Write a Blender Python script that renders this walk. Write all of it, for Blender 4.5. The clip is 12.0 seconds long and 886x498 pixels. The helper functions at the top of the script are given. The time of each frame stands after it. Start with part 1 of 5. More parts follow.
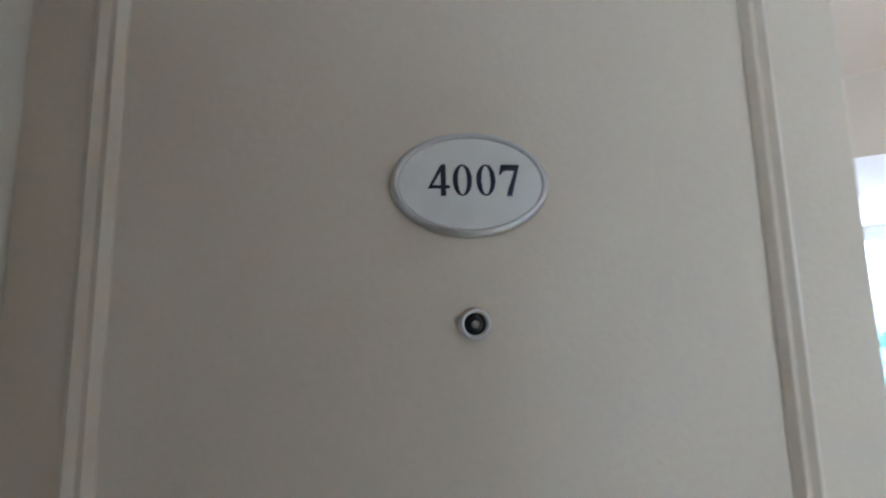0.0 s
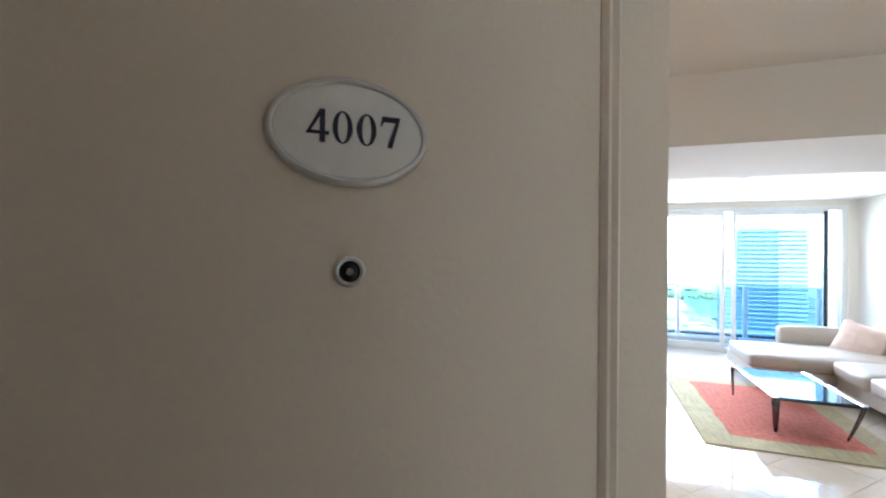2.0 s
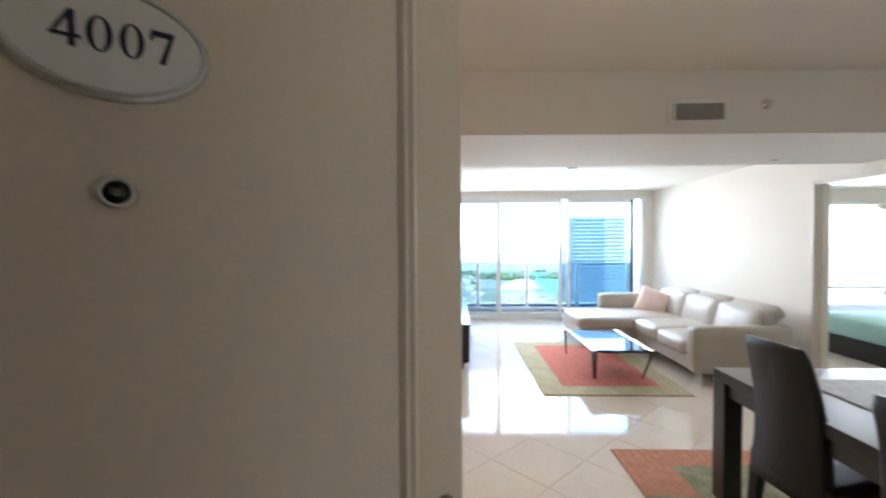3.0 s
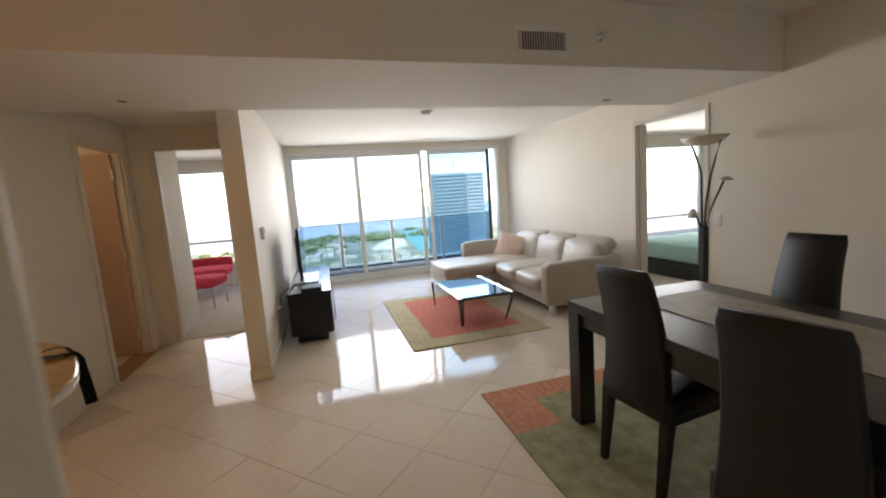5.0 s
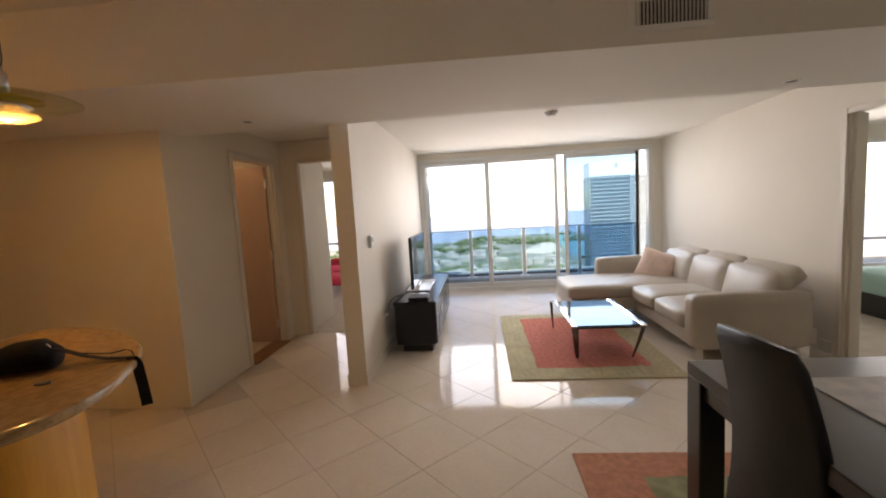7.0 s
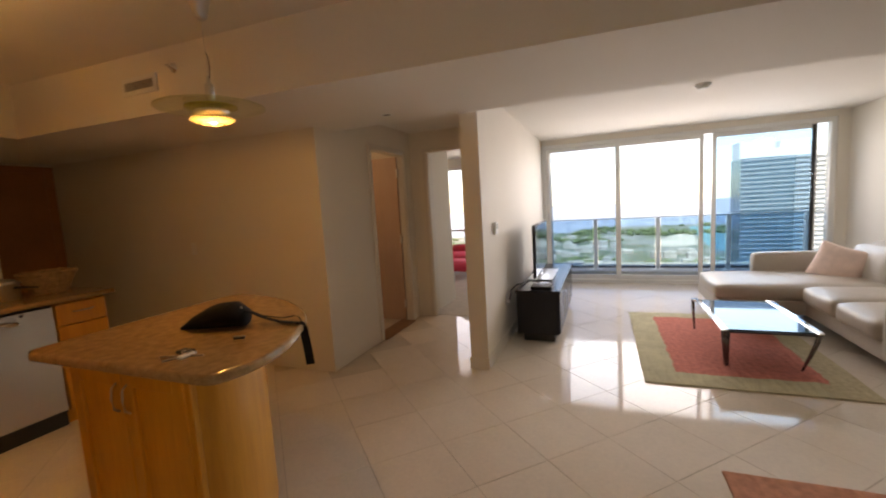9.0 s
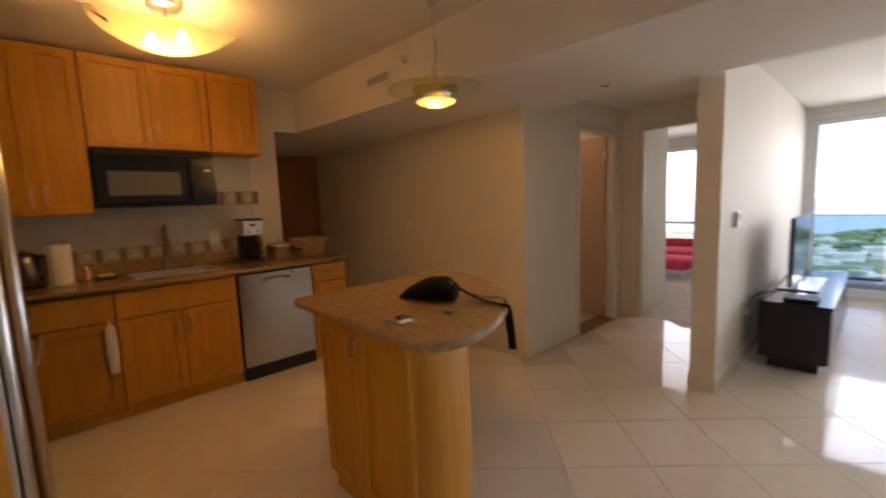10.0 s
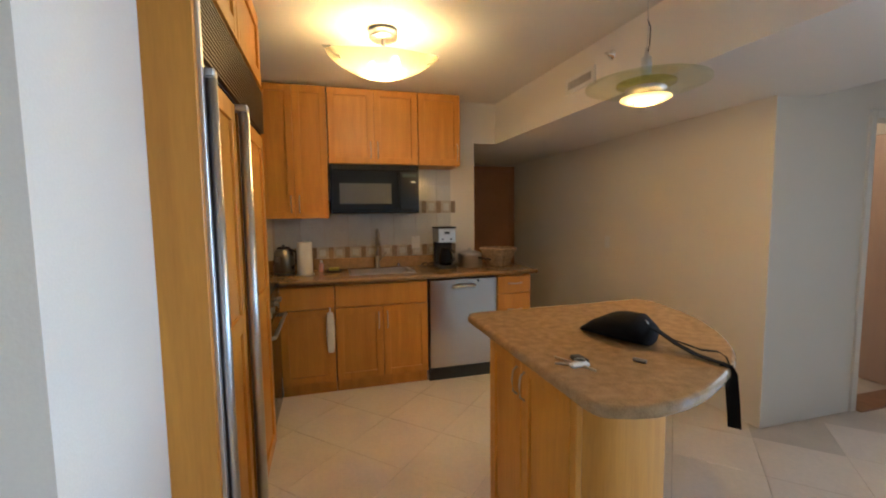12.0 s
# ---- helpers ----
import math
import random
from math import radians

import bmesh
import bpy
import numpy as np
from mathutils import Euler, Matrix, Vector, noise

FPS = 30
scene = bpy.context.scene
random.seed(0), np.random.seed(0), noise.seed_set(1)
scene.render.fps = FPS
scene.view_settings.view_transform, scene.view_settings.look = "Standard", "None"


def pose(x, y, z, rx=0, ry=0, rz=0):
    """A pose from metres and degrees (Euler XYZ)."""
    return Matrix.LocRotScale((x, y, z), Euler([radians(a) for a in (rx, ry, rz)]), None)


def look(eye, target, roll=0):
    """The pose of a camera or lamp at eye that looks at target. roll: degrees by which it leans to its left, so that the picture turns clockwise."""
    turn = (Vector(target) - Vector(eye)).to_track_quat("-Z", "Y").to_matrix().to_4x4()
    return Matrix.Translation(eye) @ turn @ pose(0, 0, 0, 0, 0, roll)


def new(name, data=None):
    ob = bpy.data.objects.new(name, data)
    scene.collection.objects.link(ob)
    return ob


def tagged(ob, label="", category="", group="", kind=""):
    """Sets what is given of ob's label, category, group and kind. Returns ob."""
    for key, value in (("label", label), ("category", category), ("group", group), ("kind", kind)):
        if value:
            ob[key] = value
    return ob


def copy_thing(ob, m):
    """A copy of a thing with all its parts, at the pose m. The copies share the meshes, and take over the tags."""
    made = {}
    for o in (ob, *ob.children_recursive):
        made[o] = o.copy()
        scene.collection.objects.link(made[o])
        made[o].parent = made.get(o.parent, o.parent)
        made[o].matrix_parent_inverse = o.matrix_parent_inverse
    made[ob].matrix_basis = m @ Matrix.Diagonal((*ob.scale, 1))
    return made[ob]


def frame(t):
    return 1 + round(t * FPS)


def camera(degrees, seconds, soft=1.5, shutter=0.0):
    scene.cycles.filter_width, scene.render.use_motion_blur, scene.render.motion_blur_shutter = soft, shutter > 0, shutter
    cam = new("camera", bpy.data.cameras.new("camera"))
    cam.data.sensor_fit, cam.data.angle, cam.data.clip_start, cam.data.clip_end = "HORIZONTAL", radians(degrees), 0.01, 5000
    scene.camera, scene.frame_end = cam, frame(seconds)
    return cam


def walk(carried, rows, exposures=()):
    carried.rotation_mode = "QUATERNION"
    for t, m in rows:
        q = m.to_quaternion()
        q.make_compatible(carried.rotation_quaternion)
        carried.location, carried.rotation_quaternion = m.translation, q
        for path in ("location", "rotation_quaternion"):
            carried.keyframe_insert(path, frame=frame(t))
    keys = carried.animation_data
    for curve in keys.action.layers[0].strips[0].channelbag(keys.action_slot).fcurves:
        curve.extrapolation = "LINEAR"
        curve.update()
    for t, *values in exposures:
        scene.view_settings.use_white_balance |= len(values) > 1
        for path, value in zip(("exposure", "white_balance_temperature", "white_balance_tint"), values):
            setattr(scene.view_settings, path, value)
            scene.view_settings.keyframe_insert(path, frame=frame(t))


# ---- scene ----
cam = camera(94.2, 12.0, soft=2.0, shutter=0.3)
PATH = [
    (0, (0.205, 0.300, 1.521), (-0.951, 1.915, 1.758), -1.3),
    (0.5, (0.177, 0.256, 1.546), (-0.579, 2.102, 1.684), -1.1),
    (1, (0.193, 0.265, 1.545), (-0.589, 2.104, 1.626), -1.3),
    (1.5, (0.205, 0.282, 1.539), (-0.577, 2.122, 1.583), 0.4),
    (2, (0.218, 0.292, 1.517), (-0.459, 2.174, 1.530), 0.6),
    (2.5, (0.240, 0.283, 1.498), (-0.260, 2.219, 1.505), 0.1),
    (3, (0.298, 0.275, 1.459), (0.226, 2.273, 1.416), -0.3),
    (3.5, (0.340, 0.304, 1.406), (0.768, 2.250, 1.234), -1.9),
    (3.7, (0.343, 0.287, 1.406), (0.897, 2.195, 1.179), -4.4),
    (5.5, (0.581, 0.749, 1.376), (1.088, 2.667, 1.12), -3.9),
    (6, (0.78, 0.833, 1.383), (0.916, 2.82, 1.203), -2.0),
    (6.5, (0.896, 0.862, 1.408), (0.886, 2.851, 1.201), -3.5),
    (7, (0.893, 0.877, 1.427), (0.709, 2.859, 1.231), -3.3),
    (7.2, (0.88, 0.878, 1.414), (0.688, 2.861, 1.239), -3.0),
    (8.8, (0.815, 0.858, 1.434), (0.175, 2.74, 1.216), -3.9),
    (9, (0.809, 0.859, 1.418), (0.087, 2.711, 1.199), -3.4),
    (9.5, (0.77, 0.854, 1.401), (-0.289, 2.529, 1.13), -1.6),
    (10, (0.645, 0.928, 1.383), (-0.815, 2.275, 1.152), -2.3),
    (10.5, (0.589, 1.016, 1.424), (-1.186, 1.928, 1.288), -1.8),
    (11, (0.555, 1.082, 1.418), (-1.35, 1.667, 1.252), -0.6),
    (11.5, (0.529, 1.104, 1.416), (-1.387, 1.65, 1.234), -0.8),
    (12, (0.523, 1.098, 1.413), (-1.397, 1.632, 1.245), -0.7),
]
EXPOSURES = [(0.0, 4.45, 5350, 10), (0.6, 4.3, 5500, 11), (1.5, 3.95, 6000, 13), (2.5, 3.65, 6400, 14), (3.7, 2.9, 7200, 15), (5.5, 2.5, 8100, 19), (6.5, 2.4, 8500, 23), (8.8, 2.4, 8900, 25), (9.5, 2.4, 8800, 24), (10.2, 2.75, 7100, 20), (10.5, 3.05, 5900, 13), (11.0, 3.25, 5250, 8), (12.0, 3.35, 5250, 8)]
walk(cam, [(t, look(eye, target, roll)) for t, eye, target, roll in PATH], EXPOSURES)

# ---- light ----
world = bpy.data.worlds.new("sky")
scene.world = world
world.use_nodes = True
wn, wl = world.node_tree.nodes, world.node_tree.links
sky = wn.new("ShaderNodeTexSky")
sky.sky_type, sky.sun_disc = 'NISHITA', False
sky.sun_elevation, sky.sun_rotation = radians(55), radians(200)
sky.dust_density, sky.air_density = 0.4, 0.8
wn["Background"].inputs["Strength"].default_value = 0.11
wl.new(sky.outputs[0], wn["Background"].inputs["Color"])

sun = new("sun", bpy.data.lights.new("sun", 'SUN'))
sun.data.energy, sun.data.angle, sun.data.color = 2.4, radians(3), (1.0, 0.95, 0.88)
sun.rotation_euler = (radians(35), 0, radians(-20))


def window_light(name, x, y, z, wx, wz, power, colour=(0.80, 0.88, 1.0)):
    """Sky light entering through an opening that faces +y."""
    d = bpy.data.lights.new(name, 'AREA')
    d.shape, d.size, d.size_y, d.energy, d.color = 'RECTANGLE', wx, wz, power, colour
    d.spread = radians(125)
    ob = new(name, d)
    ob.matrix_world = look((x, y, z), (x, y - 1, z - 0.12))
    return ob


window_light("window_light", 1.85, 8.10, 1.64, 3.2, 1.1, 13)
window_light("window_light", -1.5, 8.9, 1.5, 1.9, 1.4, 3.2)
window_light("window_light", 7.0, 7.75, 1.4, 2.6, 1.4, 15)

# ---- materials ----


def mat(name, base, rough=0.5, metal=0.0, vary=0.12, scale=6.0, fine=90.0, bump=0.02, spec=0.5, tint=None, coat=0.0, emit=None, strength=0.0):
    """A surface with broad and fine variation in colour, and a little relief."""
    m = bpy.data.materials.new(name)
    m.use_nodes = True
    n, l = m.node_tree.nodes, m.node_tree.links
    b = n["Principled BSDF"]
    b.inputs["Metallic"].default_value = metal
    b.inputs["Specular IOR Level"].default_value = spec
    b.inputs["Coat Weight"].default_value = coat
    co = n.new("ShaderNodeTexCoord")
    broad, grain = n.new("ShaderNodeTexNoise"), n.new("ShaderNodeTexNoise")
    broad.inputs["Scale"].default_value, broad.inputs["Detail"].default_value = scale, 4
    grain.inputs["Scale"].default_value, grain.inputs["Detail"].default_value = fine, 3
    for t in (broad, grain):
        l.new(co.outputs["Object"], t.inputs["Vector"])
    ad = n.new("ShaderNodeMath")
    ad.operation = 'MULTIPLY_ADD'
    ad.inputs[1].default_value = 0.45
    l.new(grain.outputs["Fac"], ad.inputs[0])
    sc = n.new("ShaderNodeMath")
    sc.operation = 'MULTIPLY'
    sc.inputs[1].default_value = 0.55
    l.new(broad.outputs["Fac"], sc.inputs[0])
    l.new(sc.outputs[0], ad.inputs[2])
    ramp = n.new("ShaderNodeValToRGB")
    c2 = tint or tuple(min(1, c * (1 + vary)) for c in base)
    c1 = tuple(c * (1 - vary) for c in base)
    ramp.color_ramp.elements[0].position, ramp.color_ramp.elements[0].color = 0.35, (*c1, 1)
    ramp.color_ramp.elements[1].position, ramp.color_ramp.elements[1].color = 0.65, (*c2, 1)
    l.new(ad.outputs[0], ramp.inputs[0])
    l.new(ramp.outputs[0], b.inputs["Base Color"])
    mr = n.new("ShaderNodeMapRange")
    mr.inputs["To Min"].default_value, mr.inputs["To Max"].default_value = max(0, rough - 0.06), min(1, rough + 0.06)
    l.new(broad.outputs["Fac"], mr.inputs["Value"])
    l.new(mr.outputs[0], b.inputs["Roughness"])
    if bump:
        bp = n.new("ShaderNodeBump")
        bp.inputs["Strength"].default_value, bp.inputs["Distance"].default_value = min(1, bump * 8), 0.004
        l.new(grain.outputs["Fac"], bp.inputs["Height"])
        l.new(bp.outputs[0], b.inputs["Normal"])
    if emit:
        b.inputs["Emission Color"].default_value, b.inputs["Emission Strength"].default_value = (*emit, 1), strength
    return m


def wood(name, base, dark, rough=0.35, stretch=(14, 14, 1.2), coat=0.2):
    """Grain drawn out along one axis of the object."""
    m = bpy.data.materials.new(name)
    m.use_nodes = True
    n, l = m.node_tree.nodes, m.node_tree.links
    b = n["Principled BSDF"]
    b.inputs["Coat Weight"].default_value, b.inputs["Coat Roughness"].default_value = coat, 0.2
    co, mp = n.new("ShaderNodeTexCoord"), n.new("ShaderNodeMapping")
    mp.inputs["Scale"].default_value = stretch
    info = n.new("ShaderNodeObjectInfo")
    mv = n.new("ShaderNodeVectorMath")
    mv.operation = 'MULTIPLY_ADD'
    mv.inputs[1].default_value = (7, 7, 7)
    l.new(info.outputs["Random"], mv.inputs[0])
    l.new(co.outputs["Object"], mv.inputs[2])
    l.new(mv.outputs[0], mp.inputs["Vector"])
    a, g = n.new("ShaderNodeTexNoise"), n.new("ShaderNodeTexNoise")
    a.inputs["Scale"].default_value, a.inputs["Detail"].default_value, a.inputs["Distortion"].default_value = 1.0, 5, 0.6
    g.inputs["Scale"].default_value, g.inputs["Detail"].default_value = 8.0, 2
    l.new(mp.outputs[0], a.inputs["Vector"])
    l.new(mp.outputs[0], g.inputs["Vector"])
    mx = n.new("ShaderNodeMath")
    mx.operation = 'MULTIPLY_ADD'
    mx.inputs[1].default_value = 0.3
    l.new(g.outputs["Fac"], mx.inputs[0])
    s = n.new("ShaderNodeMath")
    s.operation = 'MULTIPLY'
    s.inputs[1].default_value = 0.7
    l.new(a.outputs["Fac"], s.inputs[0])
    l.new(s.outputs[0], mx.inputs[2])
    r = n.new("ShaderNodeValToRGB")
    r.color_ramp.elements[0].position, r.color_ramp.elements[0].color = 0.32, (*dark, 1)
    r.color_ramp.elements[1].position, r.color_ramp.elements[1].color = 0.66, (*base, 1)
    l.new(mx.outputs[0], r.inputs[0])
    l.new(r.outputs[0], b.inputs["Base Color"])
    b.inputs["Roughness"].default_value = rough
    bp = n.new("ShaderNodeBump")
    bp.inputs["Strength"].default_value, bp.inputs["Distance"].default_value = 0.08, 0.002
    l.new(mx.outputs[0], bp.inputs["Height"])
    l.new(bp.outputs[0], b.inputs["Normal"])
    return m


def glass(name, tint, alpha=0.85, rough=0.0):
    """A thin clear pane: mostly see-through, with a mirror's share of gloss."""
    m = bpy.data.materials.new(name)
    m.use_nodes = True
    n, l = m.node_tree.nodes, m.node_tree.links
    n.remove(n["Principled BSDF"])
    tr, gl, mx, fr = n.new("ShaderNodeBsdfTransparent"), n.new("ShaderNodeBsdfGlossy"), n.new("ShaderNodeMixShader"), n.new("ShaderNodeLayerWeight")
    tr.inputs[0].default_value = (*tint, 1)
    gl.inputs["Roughness"].default_value = rough
    pw, sc = n.new("ShaderNodeMath"), n.new("ShaderNodeMath")
    pw.operation, sc.operation = 'POWER', 'MULTIPLY_ADD'
    pw.inputs[1].default_value = 4.0
    sc.inputs[1].default_value, sc.inputs[2].default_value = 0.75 * alpha, 0.035
    l.new(fr.outputs["Facing"], pw.inputs[0])
    l.new(pw.outputs[0], sc.inputs[0])
    l.new(sc.outputs[0], mx.inputs[0])
    l.new(tr.outputs[0], mx.inputs[1])
    l.new(gl.outputs[0], mx.inputs[2])
    l.new(mx.outputs[0], n["Material Output"].inputs[0])
    return m


WALL = mat("wall_paint", (0.79, 0.745, 0.66), 0.7, vary=0.03, scale=1.5, fine=160, bump=0.012)
CEIL = mat("ceiling_paint", (0.82, 0.79, 0.73), 0.8, vary=0.02, scale=1.2, fine=120, bump=0.02)
TRIM = mat("trim_paint", (0.72, 0.68, 0.61), 0.45, vary=0.03, scale=2, fine=70, bump=0.008)
DOORPAINT = mat("door_paint", (0.74, 0.66, 0.55), 0.34, vary=0.035, scale=3, fine=140, bump=0.012)
WHITE = mat("white_plastic", (0.8, 0.8, 0.78), 0.4, vary=0.03)
TILE = mat("porcelain_tile", (0.80, 0.72, 0.62), 0.075, vary=0.05, scale=5, fine=40, bump=0.0, spec=0.27)
GROUT = mat("grout", (0.55, 0.49, 0.405), 0.8, vary=0.1, scale=4, fine=200, bump=0.05)
CARPET = mat("carpet", (0.62, 0.55, 0.47), 0.95, vary=0.12, scale=9, fine=300, bump=0.1, spec=0.1)
ALU = mat("window_aluminium", (0.78, 0.79, 0.78), 0.35, vary=0.03, bump=0.004)
CONCRETE = mat("balcony_concrete", (0.5, 0.49, 0.46), 0.8, vary=0.12, scale=4)
PANE = glass("clear_glass", (0.87, 0.90, 0.90))
TINTED = glass("tinted_glass", (0.52, 0.67, 0.76))
RAILGLASS = glass("rail_glass", (0.62, 0.77, 0.86))
PALETINT = glass("pale_tinted_glass", (0.74, 0.80, 0.84))
MAPLE = wood("maple_veneer", (0.66, 0.30, 0.030), (0.52, 0.214, 0.017), 0.42, coat=0.08)
ESPRESSO = wood("espresso_wood", (0.0115, 0.0115, 0.0135), (0.007, 0.007, 0.0085), 0.28, (14, 2, 14))
BLACKLEATHER = mat("black_leather", (0.0065, 0.008, 0.012), 0.42, vary=0.25, scale=8, fine=260, bump=0.05, spec=0.4)
SOFALEATHER = mat("grey_leather", (0.48, 0.44, 0.385), 0.36, vary=0.07, scale=5, fine=220, bump=0.05)
STEEL = mat("brushed_steel", (0.62, 0.62, 0.62), 0.36, 1.0, vary=0.05, scale=3, fine=200, bump=0.006)
CHROME = mat("chrome", (0.8, 0.8, 0.8), 0.08, 1.0, vary=0.02, bump=0)
GRANITE = mat("granite", (0.38, 0.24, 0.115), 0.16, vary=0.24, scale=30, fine=240, bump=0.003, spec=0.45)
BLACKGLOSS = mat("black_gloss", (0.009, 0.011, 0.017), 0.18, vary=0.1, bump=0, spec=0.35)
BLACKMATT = mat("black_matt", (0.02, 0.02, 0.022), 0.6, vary=0.2)
PASSAGEWOOD = mat("dark_wood_door", (0.36, 0.16, 0.06), 0.45, vary=0.15, scale=3)

# ---- building tools ----


def boxes(*bs, bevel=0.0, seg=1):
    """One bmesh of boxes, each (x0, y0, z0, x1, y1, z1)."""
    bm = bmesh.new()
    for x0, y0, z0, x1, y1, z1 in bs:
        bmesh.ops.create_cube(bm, size=1.0, matrix=Matrix.Translation(((x0 + x1) / 2, (y0 + y1) / 2, (z0 + z1) / 2)) @ Matrix.Diagonal((abs(x1 - x0), abs(y1 - y0), abs(z1 - z0), 1)))
    if bevel:
        bmesh.ops.bevel(bm, geom=list(bm.edges), offset=bevel, segments=seg, affect='EDGES', profile=0.5)
    return bm


def lathe(profile, n=32, cx=0, cy=0):
    """A turned shape round the z axis from (radius, height) pairs."""
    bm = bmesh.new()
    rings = []
    for r, z in profile:
        rings.append([bm.verts.new((cx + r * math.cos(2 * math.pi * i / n), cy + r * math.sin(2 * math.pi * i / n), z)) for i in range(n)])
    for a, b in zip(rings, rings[1:]):
        for i in range(n):
            bm.faces.new((a[i], a[(i + 1) % n], b[(i + 1) % n], b[i]))
    if profile[0][0] > 0.0005:
        bm.faces.new(list(reversed(rings[0])))
    if profile[-1][0] > 0.0005:
        bm.faces.new(rings[-1])
    bmesh.ops.remove_doubles(bm, verts=list(bm.verts), dist=0.00005)
    bmesh.ops.recalc_face_normals(bm, faces=list(bm.faces))
    return bm


def prism(outline, z0, z1, bevel=0.0, seg=2):
    """An upright slab over a plan outline of (x, y) pairs."""
    bm = bmesh.new()
    lo = [bm.verts.new((x, y, z0)) for x, y in outline]
    hi = [bm.verts.new((x, y, z1)) for x, y in outline]
    k = len(outline)
    bm.faces.new(list(reversed(lo)))
    bm.faces.new(hi)
    for i in range(k):
        bm.faces.new((lo[i], lo[(i + 1) % k], hi[(i + 1) % k], hi[i]))
    bmesh.ops.recalc_face_normals(bm, faces=list(bm.faces))
    if bevel:
        es = [e for e in bm.edges if abs(e.verts[0].co.z - e.verts[1].co.z) < 1e-5]
        bmesh.ops.bevel(bm, geom=es, offset=bevel, segments=seg, affect='EDGES', profile=0.5)
    return bm


def tube(points, radius, n=8, taper=None):
    """A round bar along points; taper gives a radius for each."""
    bm = bmesh.new()
    pts = [Vector(p) for p in points]
    rings = []
    for i, p in enumerate(pts):
        d = (pts[min(i + 1, len(pts) - 1)] - pts[max(i - 1, 0)]).normalized()
        a = d.orthogonal().normalized() if abs(d.z) > 0.95 else d.cross(Vector((0, 0, 1))).normalized()
        if abs(d.z) > 0.95:
            a = (Vector((1, 0, 0)) - d * d.x).normalized()
        b = d.cross(a)
        r = taper[i] if taper else radius
        rings.append([bm.verts.new(p + a * r * math.cos(2 * math.pi * k / n) + b * r * math.sin(2 * math.pi * k / n)) for k in range(n)])
    for a, b in zip(rings, rings[1:]):
        for k in range(n):
            bm.faces.new((a[k], a[(k + 1) % n], b[(k + 1) % n], b[k]))
    bm.faces.new(rings[0])
    bm.faces.new(rings[-1])
    bmesh.ops.recalc_face_normals(bm, faces=list(bm.faces))
    return bm


def cushion(x0, y0, z0, x1, y1, z1, puff=0.03, n=10, sag=0.0):
    """A soft block: corners rounded, faces swelling outwards."""
    bm = bmesh.new()
    bmesh.ops.create_cube(bm, size=2.0)
    bmesh.ops.subdivide_edges(bm, edges=list(bm.edges), cuts=n, use_grid_fill=True)
    hx, hy, hz = (x1 - x0) / 2, (y1 - y0) / 2, (z1 - z0) / 2
    c = Vector(((x0 + x1) / 2, (y0 + y1) / 2, (z0 + z1) / 2))
    rad = min(hx, hy, hz) * 0.55
    for v in bm.verts:
        u = v.co.copy()
        p = Vector((u.x * hx, u.y * hy, u.z * hz))
        q = Vector((max(-hx + rad, min(hx - rad, p.x)), max(-hy + rad, min(hy - rad, p.y)), max(-hz + rad, min(hz - rad, p.z))))
        d = p - q
        if d.length > 1e-6:
            p = q + d.normalized() * rad
        s = (1 - u.x ** 2), (1 - u.y ** 2), (1 - u.z ** 2)
        p += Vector((u.x * puff * s[1] * s[2], u.y * puff * s[0] * s[2], u.z * puff * s[0] * s[1]))
        w = noise.noise((p + c) * 7.0) * 0.004
        p += p.normalized() * w
        v.co = p + c
    bmesh.ops.recalc_face_normals(bm, faces=list(bm.faces))
    return bm


def mesh_of(name, bm, material, smooth=False):
    me = bpy.data.meshes.new(name)
    bm.to_mesh(me)
    bm.free()
    me.materials.append(material)
    if smooth:
        me.shade_smooth()
    return me


def part(name, bm, material, parent, label="", smooth=False):
    ob = new(name, mesh_of(name, bm, material, smooth))
    ob.parent = parent
    if label:
        ob["label"] = label
    return ob


def thing(name, label, category, group="", kind="", at=None):
    ob = new(name)
    if at is not None:
        ob.matrix_basis = at
    return tagged(ob, label, category, group, kind)


def struct(name, bm, material, label="", category="", smooth=False):
    return tagged(new(name, mesh_of(name, bm, material, smooth)), label, category, kind="structure")


def solid(name, bm, material, label, category, group="", smooth=False):
    return tagged(new(name, mesh_of(name, bm, material, smooth)), label, category, group)


# ---- setting ----
CH, SOF, LIV = 2.5, 2.11, 2.33  # ceilings: kitchen and dining, dropped beam, living room
WX = 3.83  # dining and living room side wall
YW = 7.85  # living room window wall
BX0, BX1, BY0, BY1 = -3.4, 3.83, 2.74, 2.96  # the beam's face, which runs a little askew

struct("floor_slab", boxes((-6.2, -2.2, -0.20, 12.0, 10.0, -0.0025)), GROUT, "pale grout bed under glossy floor tiles", "floor")
struct("wall_entry", boxes((0.62, 0.10, 0, WX, 0.30, CH), (-0.265, 0.10, 2.10, 0.62, 0.30, CH)), WALL, "cream painted wall beside the entry door", "wall")
struct("wall_nook", boxes((-0.72, 0.0, 0, -0.265, 0.655, CH)), WALL, "cream painted wall end beside the refrigerator", "wall")
struct("wall_kitchen_south", boxes((-3.55, -0.05, 0, -0.72, 0.08, CH)), WALL, "cream painted wall behind refrigerator and range", "wall")
struct("wall_kitchen_west", boxes((-3.55, 0.08, 0, -3.4, 2.52, CH), (-3.55, 2.52, SOF, -3.4, 2.77, CH)), WALL, "cream painted wall behind the sink counter", "wall")
struct("wall_passage", boxes((-5.1, 2.40, 0, -3.55, 2.52, SOF), (-5.2, 2.4, 0, -5.1, 3.75, SOF)), WALL, "cream painted passage wall", "wall")
